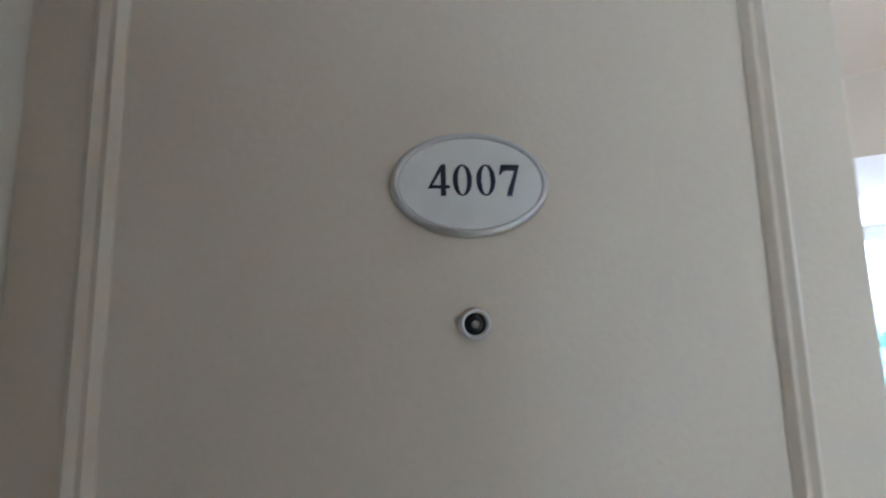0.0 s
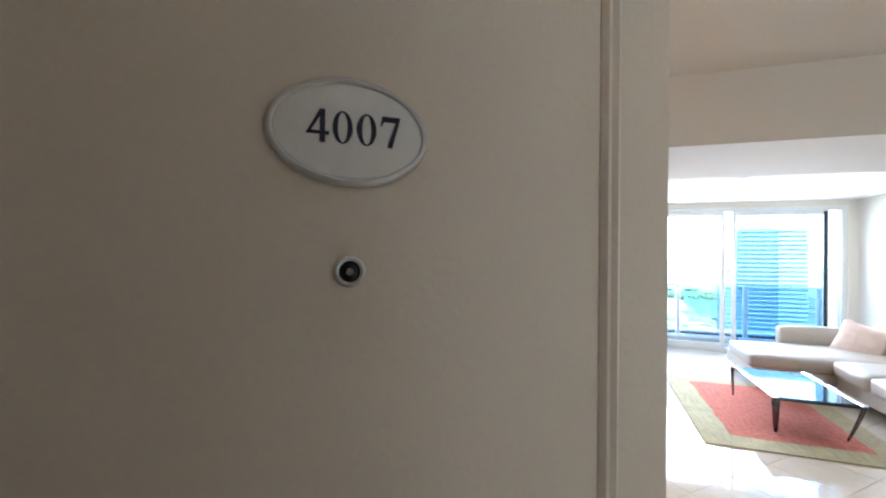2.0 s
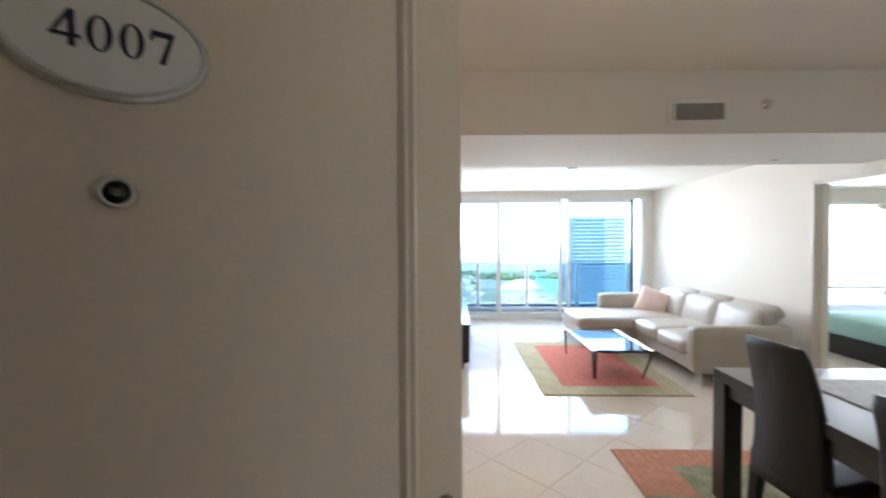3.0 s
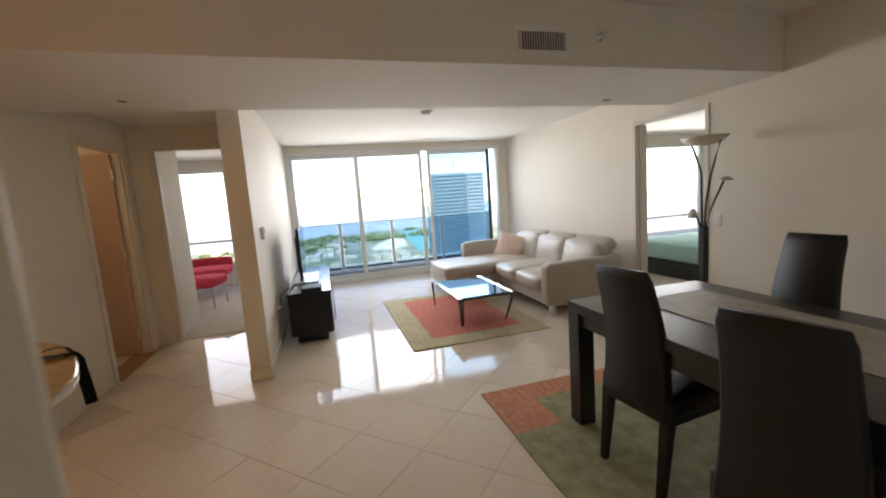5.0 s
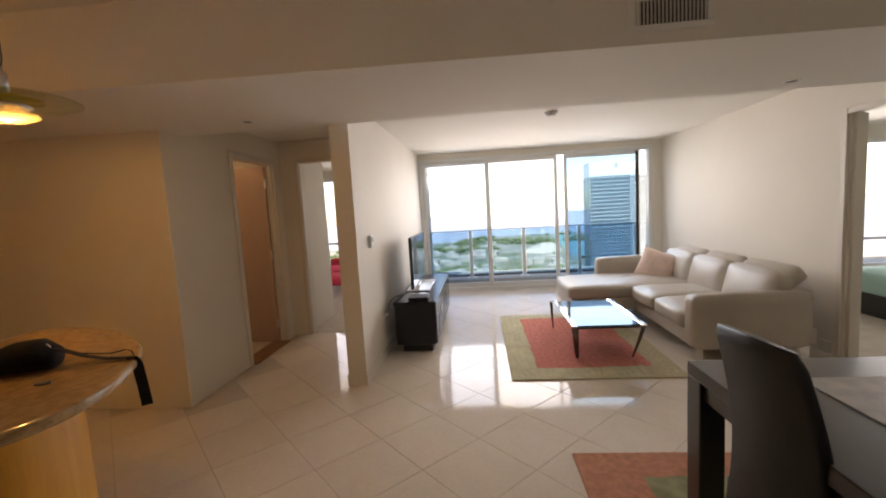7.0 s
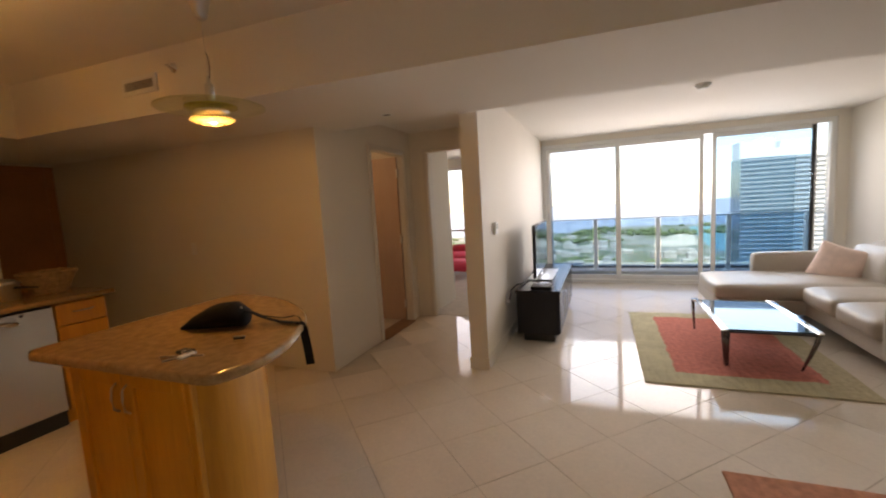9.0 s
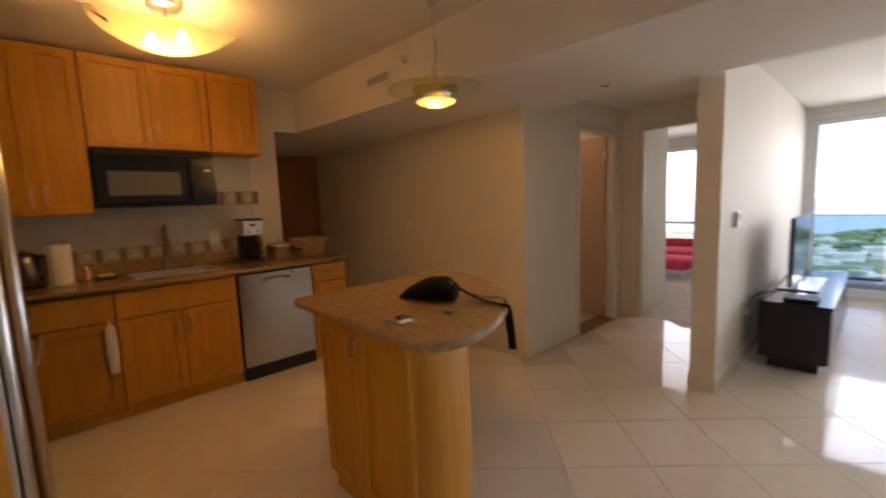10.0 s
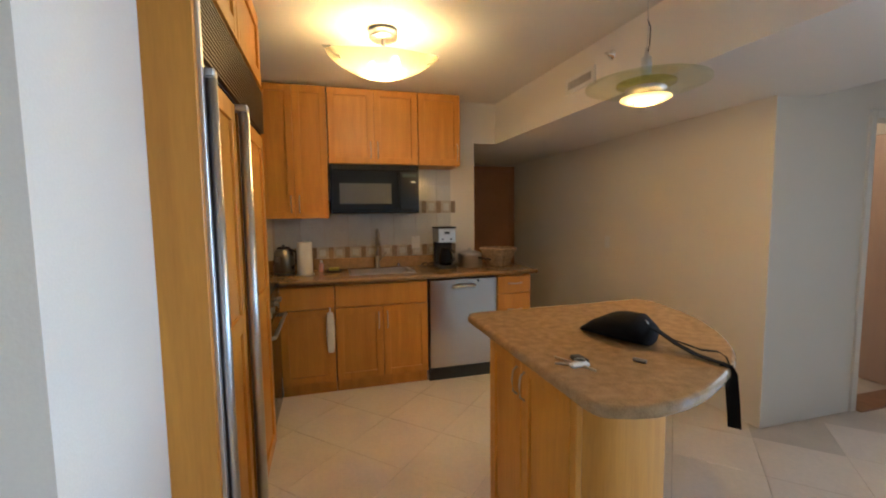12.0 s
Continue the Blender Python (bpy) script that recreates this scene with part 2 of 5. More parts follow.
struct("wall_kitchen_north", boxes((-5.2, 3.75, 0, -1.52, 3.9, LIV), (-1.52, 3.75, 0, -1.4, 4.62, LIV), (-1.52, 4.62, 2.02, -1.4, 5.38, LIV), (-1.52, 5.38, 0, -1.4, 5.59, LIV)), WALL, "cream painted kitchen wall with a corner to the hall", "wall")
struct("wall_hall_end", boxes((-1.52, 5.59, 0, -1.19, 5.72, LIV), (-0.34, 5.59, 0, -0.254, 5.72, LIV), (-1.19, 5.59, 2.05, -0.34, 5.72, LIV)), WALL, "cream painted hall end wall with a bedroom doorway", "wall")
struct("wall_media", boxes((-0.254, 4.1, 0, -0.10, 8.75, LIV)), WALL, "cream painted partition wall behind the television", "wall")
struct("wall_east", boxes((WX, 0.1, 0, WX + 0.13, 3.60, CH), (WX, 3.60, 2.0, WX + 0.13, 4.50, CH), (WX, 4.50, 0, WX + 0.13, YW + 0.3, CH)), WALL, "cream painted side wall with a bedroom doorway", "wall")
struct("wall_window", boxes((-0.10, YW, 2.25, WX, YW + 0.2, LIV + 0.3), (3.70, YW, 0, WX, YW + 0.2, 2.25)), WALL, "cream painted window wall", "wall")

struct("ceiling_main", boxes((-3.4, 0.0, CH, WX, 3.0, CH + 0.15)), CEIL, "off-white painted ceiling of kitchen and dining area", "ceiling")
struct("ceiling_beam", prism([(-3.55, BY0), (WX, BY1), (WX, 4.02), (-3.55, 4.02)], SOF, CH + 0.1), CEIL, "off-white dropped ceiling beam", "ceiling")
struct("ceiling_passage", boxes((-5.2, 2.4, SOF, -3.55, 4.02, SOF + 0.15)), CEIL, "off-white low passage ceiling", "ceiling")
struct("ceiling_living", boxes((-0.10, 4.02, LIV, WX, YW + 0.2, LIV + 0.15)), CEIL, "off-white living room ceiling", "ceiling")
struct("ceiling_hall", boxes((-1.52, 4.02, LIV - 0.03, -0.254, 5.72, LIV + 0.12)), CEIL, "off-white hall ceiling", "ceiling")

# corridor outside the entry door
struct("wall_corridor", boxes((-2.2, -1.75, 0, 2.6, -1.6, CH), (-2.2, -1.6, 0, -2.1, 0.0, CH), (2.5, -1.6, 0, 2.6, 0.1, CH), (-2.1, -0.09, 0, -0.72, -0.05, CH)), WALL, "cream corridor walls", "wall")
struct("ceiling_corridor", boxes((-2.2, -1.75, CH, 2.6, 0.1, CH + 0.1)), CEIL, "off-white corridor ceiling", "ceiling")

# bedroom beyond the hall
struct("wall_bedroom_west", boxes((-4.2, 5.72, 0, -4.1, 9.3, LIV), (-4.2, 5.6, 0, -1.52, 5.72, LIV)), WALL, "cream bedroom walls", "wall")
struct("wall_bedroom_north", boxes((-4.2, 9.2, 0, -0.10, 9.35, 0.35), (-4.2, 9.2, 2.15, -0.10, 9.35, LIV), (-4.2, 9.2, 0.35, -2.35, 9.35, 2.15)), WALL, "cream bedroom window wall", "wall")
struct("wall_bedroom_closet", boxes((-2.25, 5.72, 0, -1.24, 6.5, LIV)), WALL, "white painted wall inside the bedroom doorway", "wall")
struct("ceiling_bedroom", boxes((-4.2, 5.6, LIV, -0.25, 9.35, LIV + 0.1)), CEIL, "off-white bedroom ceiling", "ceiling")
struct("floor_bedroom", boxes((-4.1, 5.66, -0.01, -0.254, 9.2, 0.004)), CARPET, "beige bedroom carpet", "carpet")

# bedroom beyond the side wall
struct("wall_guest_north", boxes((3.96, 7.9, 0, 12.0, 8.05, 0.12), (3.96, 7.9, 2.12, 12.0, 8.05, LIV + 0.1), (3.96, 7.9, 0.12, 5.2, 8.05, 2.12), (8.6, 7.9, 0.12, 12.0, 8.05, 2.12)), WALL, "cream guest bedroom window wall", "wall")
struct("wall_guest_side", boxes((11.9, 0.1, 0, 12.0, 7.9, LIV), (3.96, 0.0, 0, 12.0, 0.1, LIV)), WALL, "cream guest bedroom walls", "wall")
struct("ceiling_guest", boxes((3.96, 0.1, LIV, 12.0, 8.05, LIV + 0.1)), CEIL, "off-white guest bedroom ceiling", "ceiling")
struct("floor_guest", boxes((3.90, 0.1, -0.01, 11.9, 7.9, 0.004)), CARPET, "beige guest bedroom carpet", "carpet")

# ---- living room window ----
win = tagged(new("window_1"), "wide white aluminium sliding balcony window with three glass panels", "window", kind="structure")
FR = 0.055
part("window_frame", boxes((-0.10, YW + 0.02, 2.19, 3.70, YW + 0.14, 2.25), (-0.10, YW + 0.02, -0.01, 3.70, YW + 0.16, 0.05), (-0.10, YW + 0.02, 0.05, -0.04, YW + 0.14, 2.19), (3.64, YW + 0.02, 0.05, 3.70, YW + 0.14, 2.19), bevel=0.004), ALU, win)
for i, (a, b, off) in enumerate(((-0.04, 1.07, 0.10), (1.03, 2.20, 0.06), (2.31, 3.52, 0.10))):
    s = part("sash", boxes((a, YW + off - 0.02, 0.05, a + FR, YW + off + 0.018, 2.19), (b - FR, YW + off - 0.02, 0.05, b, YW + off + 0.018, 2.19), (a + FR, YW + off - 0.02, 2.13, b - FR, YW + off + 0.018, 2.19), (a + FR, YW + off - 0.02, 0.05, b - FR, YW + off + 0.018, 0.12), bevel=0.003), ALU, win)
    g = part("pane", boxes((a + FR, YW + off - 0.004, 0.12, b - FR, YW + off + 0.004, 2.13)), (PALETINT, PANE, TINTED)[i], s)
    g.visible_shadow = False
part("pane", boxes((2.20, YW + 0.076, 0.05, 2.31, YW + 0.084, 2.19)), PANE, win).visible_shadow = False
part("pane", boxes((3.52, YW + 0.076, 0.05, 3.64, YW + 0.084, 2.19)), PANE, win).visible_shadow = False
part("gasket", boxes((3.455, YW + 0.074, 0.06, 3.50, YW + 0.079, 2.18)), BLACKMATT, win, "dark sealing strip")
# ---- balcony ----
bal = tagged(new("balcony"), "concrete balcony slab with low kerb", "balcony", kind="structure")
part("slab", boxes((-0.10, YW + 0.16, -0.25, WX + 0.1, 8.85, -0.03)), CONCRETE, bal)
part("kerb", boxes((-0.10, 8.62, -0.03, WX + 0.1, 8.85, 0.06), bevel=0.01), CONCRETE, bal)
rail = thing("balcony_railing", "white posted balcony railing with blue-green tinted glass panels", "railing")
RX = [-0.28, 0.70, 1.70, 2.72, 3.74]
for x in RX[1:]:
    p = part("post", boxes((x - 0.03, 8.70, 0.07, x + 0.03, 8.76, 0.98), bevel=0.006), ALU, rail)
    part("base_plate", boxes((x - 0.09, 8.65, 0.06, x + 0.09, 8.81, 0.085), bevel=0.004), ALU, p)
for a, b in zip(RX, RX[1:]):
    g = part("glass_panel", boxes((a + 0.045, 8.725, 0.13, b - 0.045, 8.735, 0.97)), RAILGLASS, rail)
    g.visible_shadow = False
    part("clamp", boxes((a + 0.04, 8.715, 0.10, b - 0.04, 8.745, 0.13)), BLACKMATT, rail)
part("top_rail", boxes((-0.1, 8.715, 0.97, WX + 0.1, 8.745, 0.985)), ALU, rail)

# ---- entry door ----
DOOR_AT = Matrix.Translation((0.02, 0.598, 0)) @ Matrix.Rotation(math.atan2(0.052, 0.062), 4, 'Z')
S0, S1, DZ = -0.37, 0.372, 2.03
door = tagged(new("door_entry"), "taupe painted entry door standing half open, oval number plate", "door", kind="structure")
door.matrix_basis = DOOR_AT
part("leaf", boxes((S0, 0.0, 0.01, S1, 0.045, DZ), bevel=0.003), DOORPAINT, door)


def bead(x0, x1, z0, z1, cut):
    """A raised panel moulding; its top corners are cut back."""
    out = [(x0, z0), (x1, z0), (x1, z1 - cut), (x1 - cut, z1), (x0 + cut, z1), (x0, z1 - cut)]
    bm = bmesh.new()
    prof = [(0.0, 0.0), (0.0, -0.006), (0.006, -0.010), (0.012, -0.006), (0.018, -0.008), (0.023, -0.002), (0.023, 0.0)]
    cx, cz = (x0 + x1) / 2, (z0 + z1) / 2
    loops = []
    for d, h in prof:
        ring = []
        for i, (x, z) in enumerate(out):
            ax, az = out[i - 1]
            bx, bz = out[(i + 1) % len(out)]
            e1, e2 = Vector((x - ax, z - az)).normalized(), Vector((bx - x, bz - z)).normalized()
            n1, n2 = Vector((-e1.y, e1.x)), Vector((-e2.y, e2.x))
            m = (n1 + n2).normalized()
            k = d / max(0.3, m.dot(n1))
            ring.append(bm.verts.new((x + m.x * k, h, z + m.y * k)))
        loops.append(ring)
    for a, b in zip(loops, loops[1:]):
        for i in range(len(out)):
            bm.faces.new((a[i], a[(i + 1) % len(out)], b[(i + 1) % len(out)], b[i]))
    bmesh.ops.recalc_face_normals(bm, faces=list(bm.faces))
    return bm


part("moulding", bead(-0.312, 0.292, 1.00, 1.866, 0.022), DOORPAINT, door)
part("moulding", bead(-0.312, 0.292, 0.16, 0.88, 0.022), DOORPAINT, door)
struct("door_frame_entry", boxes((-0.275, 0.09, 0, -0.235, 0.32, 2.05), (0.58, 0.08, 0, 0.625, 0.32, 2.10), (-0.26, 0.08, 2.05, 0.58, 0.32, 2.105), bevel=0.004), TRIM, "cream painted entry door frame", "door frame")


# number plate, viewer and lock
plate = thing("number_plate", "oval brushed steel plate with white face and dark number", "sign", at=DOOR_AT @ Matrix.Translation((0.0015, -0.001, 1.618)) @ Matrix.Rotation(radians(90), 4, 'X'))


def oval(profile, rx, rz, n=48):
    """Rings of an ellipse, each (inset, height)."""
    bm = bmesh.new()
    rings = [[bm.verts.new(((rx - d) * math.cos(2 * math.pi * i / n), (rz - d) * math.sin(2 * math.pi * i / n), h)) for i in range(n)] for d, h in profile]
    for a, b in zip(rings, rings[1:]):
        for i in range(n):
            bm.faces.new((a[i], a[(i + 1) % n], b[(i + 1) % n], b[i]))
    bm.faces.new(rings[-1])
    bmesh.ops.recalc_face_normals(bm, faces=list(bm.faces))
    return bm


part("rim", oval([(0.0, 0.0), (0.0, 0.003), (0.0015, 0.0055), (0.004, 0.0075), (0.0065, 0.006), (0.007, 0.004)], 0.069, 0.0465), STEEL, plate, "brushed steel rim", True)
part("face", oval([(0.0, 0.004), (0.0, 0.0055), (0.0005, 0.006)], 0.0622, 0.0397), mat("plate_enamel", (0.80, 0.80, 0.77), 0.35, vary=0.03, scale=30), plate)
NAVY = mat("navy_paint", (0.012, 0.015, 0.05), 0.5, vary=0.1)




def digit(kind, h):
    """A bold serif numeral of height h, as filled outlines in the plane."""
    bm = bmesh.new()

    def fill(pts):
        bm.faces.new([bm.verts.new((x * h, y * h, 0)) for x, y in pts])

    if kind == "0":
        n = 32
        o = [bm.verts.new((0.30 * h * math.cos(2 * math.pi * k / n), (0.5 + 0.5 * math.sin(2 * math.pi * k / n)) * h, 0)) for k in range(n)]
        q = [bm.verts.new((0.145 * h * math.cos(2 * math.pi * k / n), (0.5 + 0.455 * math.sin(2 * math.pi * k / n)) * h, 0)) for k in range(n)]
        for k in range(n):
            bm.faces.new((o[k], o[(k + 1) % n], q[(k + 1) % n], q[k]))
    elif kind == "4":
        fill([(-0.34, 0.23), (-0.26, 0.23), (0.06, 0.76), (0.06, 0.98)])
        fill([(0.06, 0.0), (0.22, 0.0), (0.22, 1.0), (0.075, 1.0), (0.06, 0.98)])
        fill([(-0.34, 0.23), (-0.29, 0.33), (0.06, 0.33), (0.06, 0.23)])
        fill([(0.22, 0.23), (0.22, 0.33), (0.34, 0.33), (0.34, 0.23)])
    else:
        fill([(-0.26, 0.98), (0.32, 0.98), (0.32, 0.93), (0.19, 0.81), (-0.20, 0.81)])
        fill([(-0.26, 0.98), (-0.20, 0.81), (-0.27, 0.66), (-0.32, 0.66)])
        fill([(0.17, 0.81), (0.32, 0.93), (0.07, 0.0), (-0.09, 0.0)])
    bmesh.ops.remove_doubles(bm, verts=list(bm.verts), dist=1e-6)
    bmesh.ops.solidify(bm, geom=list(bm.faces), thickness=0.0006)
    bmesh.ops.recalc_face_normals(bm, faces=list(bm.faces))
    return bm


for k, ch in enumerate("4007"):
    o = part("numeral", digit(ch, 0.0275), NAVY, plate)
    o.location = (-0.0275 + 0.0203 * k, -0.011, 0.0066)
viewer = thing("door_viewer", "small round metal door viewer with dark lens", "peephole", at=DOOR_AT @ Matrix.Translation((0.002, -0.001, 1.499)) @ Matrix.Rotation(radians(90), 4, 'X'))
part("ring", lathe([(0.0135, 0.0), (0.0135, 0.003), (0.012, 0.005), (0.0095, 0.005), (0.0092, 0.001)], 28), STEEL, viewer, "", True)
part("lens", lathe([(0.0095, 0.001), (0.0085, 0.003), (0.006, 0.0042), (0.003, 0.0048), (0.0001, 0.005)], 24), BLACKGLOSS, viewer, "dark glass lens", True)
part("bright_core", lathe([(0.0032, 0.0048), (0.0028, 0.0052), (0.0001, 0.0054)], 16), CHROME, viewer)
LOCKMETAL = mat("aged_lock_metal", (0.24, 0.22, 0.19), 0.4, 1.0, vary=0.15, bump=0.004)
lock = thing("door_lock", "small dark metal deadbolt cylinder on the taupe entry door", "lock", at=DOOR_AT @ Matrix.Translation((0.335, -0.001, 1.105)) @ Matrix.Rotation(radians(90), 4, 'X'))
part("rosette", lathe([(0.017, 0.0), (0.017, 0.005), (0.014, 0.010), (0.0001, 0.011)], 28), LOCKMETAL, lock, "", True)
part("keyway", boxes((-0.0015, -0.006, 0.0106, 0.0015, 0.006, 0.0116)), BLACKMATT, lock)

def rug(name, x0, y0, x1, y1, material, label):
    bm = bmesh.new()
    nx, ny = int((x1 - x0) / 0.06), int((y1 - y0) / 0.06)
    bmesh.ops.create_grid(bm, x_segments=nx, y_segments=ny, size=0.5, matrix=Matrix.Translation(((x0 + x1) / 2, (y0 + y1) / 2, 0.011)) @ Matrix.Diagonal((x1 - x0, y1 - y0, 1, 1)))
    edge = [e for e in bm.edges if e.is_boundary]
    for v in bm.verts:
        v.co.z += 0.003 * noise.noise(v.co * 3.0)
        v.co.x += 0.006 * noise.noise(v.co * 2.0)
    ex = bmesh.ops.extrude_edge_only(bm, edges=edge)
    for v in ex["geom"]:
        if isinstance(v, bmesh.types.BMVert):
            v.co.z = 0.0005
    bmesh.ops.recalc_face_normals(bm, faces=list(bm.faces))
    return solid(name, bm, material, label, "rug")
# ---- trims, doors ----
def upright_trim(name, bs, label):
    return struct(name, boxes(*bs, bevel=0.004), TRIM, label, "trim")


struct("baseboard", boxes((-0.262, 4.092, 0, -0.092, 4.108, 0.10), (-0.108, 4.108, 0, -0.092, YW, 0.10), (-0.262, 4.108, 0, -0.246, 5.59, 0.10), (WX - 0.012, 0.3, 0, WX, 3.55, 0.10), (WX - 0.012, 4.55, 0, WX, YW, 0.10)), WALL, "low painted baseboard along the walls", "baseboard")
upright_trim("trim_door_hall", ((-1.405, 4.57, 0, -1.385, 4.625, 2.07), (-1.405, 5.375, 0, -1.385, 5.43, 2.07), (-1.405, 4.625, 2.015, -1.385, 5.375, 2.07), (-1.53, 4.62, 0, -1.405, 4.64, 2.015), (-1.53, 5.36, 0, -1.405, 5.38, 2.015)), "cream door casing in the hall")
upright_trim("trim_door_bedroom", ((-1.235, 5.575, 0, -1.185, 5.595, 2.09), (-0.345, 5.575, 0, -0.295, 5.595, 2.09), (-1.185, 5.575, 2.045, -0.345, 5.595, 2.09), (-1.19, 5.595, 0, -1.175, 5.73, 2.045), (-0.355, 5.595, 0, -0.34, 5.73, 2.045)), "cream casing of the bedroom doorway")
upright_trim("trim_door_guest", ((WX - 0.012, 4.48, 0, WX + 0.008, 4.53, 2.03), (WX - 0.012, 3.57, 0, WX + 0.008, 3.61, 2.03), (WX - 0.012, 3.61, 1.985, WX + 0.008, 4.48, 2.03), (WX + 0.008, 4.47, 0, WX + 0.14, 4.50, 1.985), (WX + 0.03, 4.44, 0, WX + 0.10, 4.47, 1.985)), "cream casing of the guest bedroom doorway")
struct("threshold", boxes((-1.56, 4.64, -0.005, -1.36, 5.36, 0.006), bevel=0.002), wood("threshold_wood", (0.28, 0.14, 0.07), (0.2, 0.09, 0.04)), "brown wooden threshold strip", "threshold")
hall_door = tagged(new("door_hall"), "pale wooden hall door standing open inwards", "door", kind="structure")
HALLWOOD = wood("pale_door_wood", (0.52, 0.37, 0.29), (0.46, 0.32, 0.24), 0.5, (6, 6, 0.6), 0.05)
part("leaf", boxes((-2.23, 5.325, 0.012, -1.475, 5.36, 2.0), bevel=0.003), HALLWOOD, hall_door)
for z in (0.22, 1.02, 1.81):
    part("hinge", boxes((-1.48, 5.318, z - 0.05, -1.455, 5.345, z + 0.05), bevel=0.003), STEEL, hall_door)
struct("wall_bathroom", boxes((-3.2, 3.9, 0, -3.1, 5.6, LIV), (-3.1, 3.9, LIV, -1.52, 5.6, LIV + 0.1)), WALL, "cream walls behind the hall door", "wall")
struct("floor_bathroom", boxes((-3.1, 3.9, -0.01, -1.5, 5.6, 0.003)), CARPET, "beige floor behind the hall door", "floor")
passage_door = tagged(new("door_passage"), "reddish brown wooden door at the passage end", "door", kind="structure")
part("leaf", boxes((-5.1, 2.70, 0.01, -5.06, 3.66, 2.02), bevel=0.004), PASSAGEWOOD, passage_door)
part("casing", boxes((-5.1, 2.62, 0, -5.05, 2.70, 2.09), (-5.1, 3.66, 0, -5.05, 3.745, 2.09), (-5.1, 2.70, 2.02, -5.05, 3.66, 2.09), bevel=0.004), PASSAGEWOOD, passage_door)

# ---- rugs ----
def rug_material(name, inner, outer, x0, y0, x1, y1, third=None, split=None):
    """A pile rug with one field inside another; a third colour past a line."""
    m = mat(name, outer, 0.95, vary=third or 0.16, scale=split or 7, fine=260, bump=0.12, spec=0.08)
    n, l = m.node_tree.nodes, m.node_tree.links
    b = n["Principled BSDF"]
    src = b.inputs["Base Color"].links[0].from_socket
    co, sp = n.new("ShaderNodeTexCoord"), n.new("ShaderNodeSeparateXYZ")
    nz = n.new("ShaderNodeTexNoise")
    nz.inputs["Scale"].default_value, nz.inputs["Detail"].default_value = 9, 5
    va = n.new("ShaderNodeVectorMath")
    va.operation = 'MULTIPLY_ADD'
    va.inputs[1].default_value = (0.07, 0.07, 0)
    l.new(co.outputs["Object"], nz.inputs["Vector"])
    l.new(nz.outputs["Color"], va.inputs[0])
    l.new(co.outputs["Object"], va.inputs[2])
    l.new(va.outputs[0], sp.inputs[0])

    def step(sock, v, less):
        c = n.new("ShaderNodeMath")
        c.operation = 'LESS_THAN' if less else 'GREATER_THAN'
        c.inputs[1].default_value = v
        l.new(sock, c.inputs[0])
        return c.outputs[0]

    def both(p, q):
        c = n.new("ShaderNodeMath")
        c.operation = 'MULTIPLY'
        l.new(p, c.inputs[0])
        l.new(q, c.inputs[1])
        return c.outputs[0]

    def tint(base, mask, colour):
        mx, hs = n.new("ShaderNodeMix"), n.new("ShaderNodeMix")
        mx.data_type = hs.data_type = 'RGBA'
        hs.blend_type = 'MULTIPLY'
        hs.inputs[0].default_value = 1.0
        gr = n.new("ShaderNodeValToRGB")
        gn = n.new("ShaderNodeTexNoise")
        gn.inputs["Scale"].default_value, gn.inputs["Detail"].default_value = 30, 5
        l.new(co.outputs["Object"], gn.inputs["Vector"])
        gr.color_ramp.elements[0].position, gr.color_ramp.elements[0].color = 0.3, (0.84, 0.84, 0.84, 1)
        gr.color_ramp.elements[1].position, gr.color_ramp.elements[1].color = 0.7, (1.09, 1.09, 1.09, 1)
        l.new(gn.outputs["Fac"], gr.inputs[0])
        hs.inputs[6].default_value = (*colour, 1)
        l.new(gr.outputs[0], hs.inputs[7])
        l.new(mask, mx.inputs[0])
        l.new(base, mx.inputs[6])
        l.new(hs.outputs[2], mx.inputs[7])
        return mx.outputs[2]

    for (u0, v0, u1, v1, colour) in inner:
        k = both(both(step(sp.outputs[0], u0, False), step(sp.outputs[0], u1, True)), both(step(sp.outputs[1], v0, False), step(sp.outputs[1], v1, True)))
        src = tint(src, k, colour)
    l.new(src, b.inputs["Base Color"])
    wv, bp = n.new("ShaderNodeTexWave"), n.new("ShaderNodeBump")
    wv.inputs["Scale"].default_value, wv.inputs["Distortion"].default_value, wv.inputs["Detail"].default_value = 5.0, 9.0, 3.0
    bp.inputs["Strength"].default_value, bp.inputs["Distance"].default_value = 0.5, 0.006
    l.new(co.outputs["Object"], wv.inputs["Vector"])
    l.new(wv.outputs["Fac"], bp.inputs["Height"])
    l.new(b.inputs["Normal"].links[0].from_socket, bp.inputs["Normal"])
    l.new(bp.outputs[0], b.inputs["Normal"])
    return m


RUGRED = (0.72, 0.26, 0.21)
RUG_A = rug_material("living_rug_pile", ((2.24, 4.0, 2.7, 6.4, (0.56, 0.49, 0.32)), (1.365, 4.395, 2.315, 5.955, RUGRED)), (0.60, 0.56, 0.38), 0, 0, 0, 0)
rug("rug", 1.09, 4.13, 2.48, 6.10, RUG_A, "wool rug with coral field and sage green border")
RUG_B = rug_material("dining_rug_pile", ((1.2, 2.635, 1.695, 3.4, (0.68, 0.33, 0.22)), (1.2, 2.965, 2.6, 3.4, (0.68, 0.33, 0.22)), (1.2, 1.2, 1.75, 1.95, (0.43, 0.37, 0.15)), (2.5, 0.8, 3.4, 1.9, (0.58, 0.22, 0.12))), (0.36, 0.37, 0.23), 0, 0, 0, 0, 0.30, 11)
rug("rug", 1.35, 0.75, 3.25, 3.13, RUG_B, "wool rug in moss green with terracotta corner blocks")

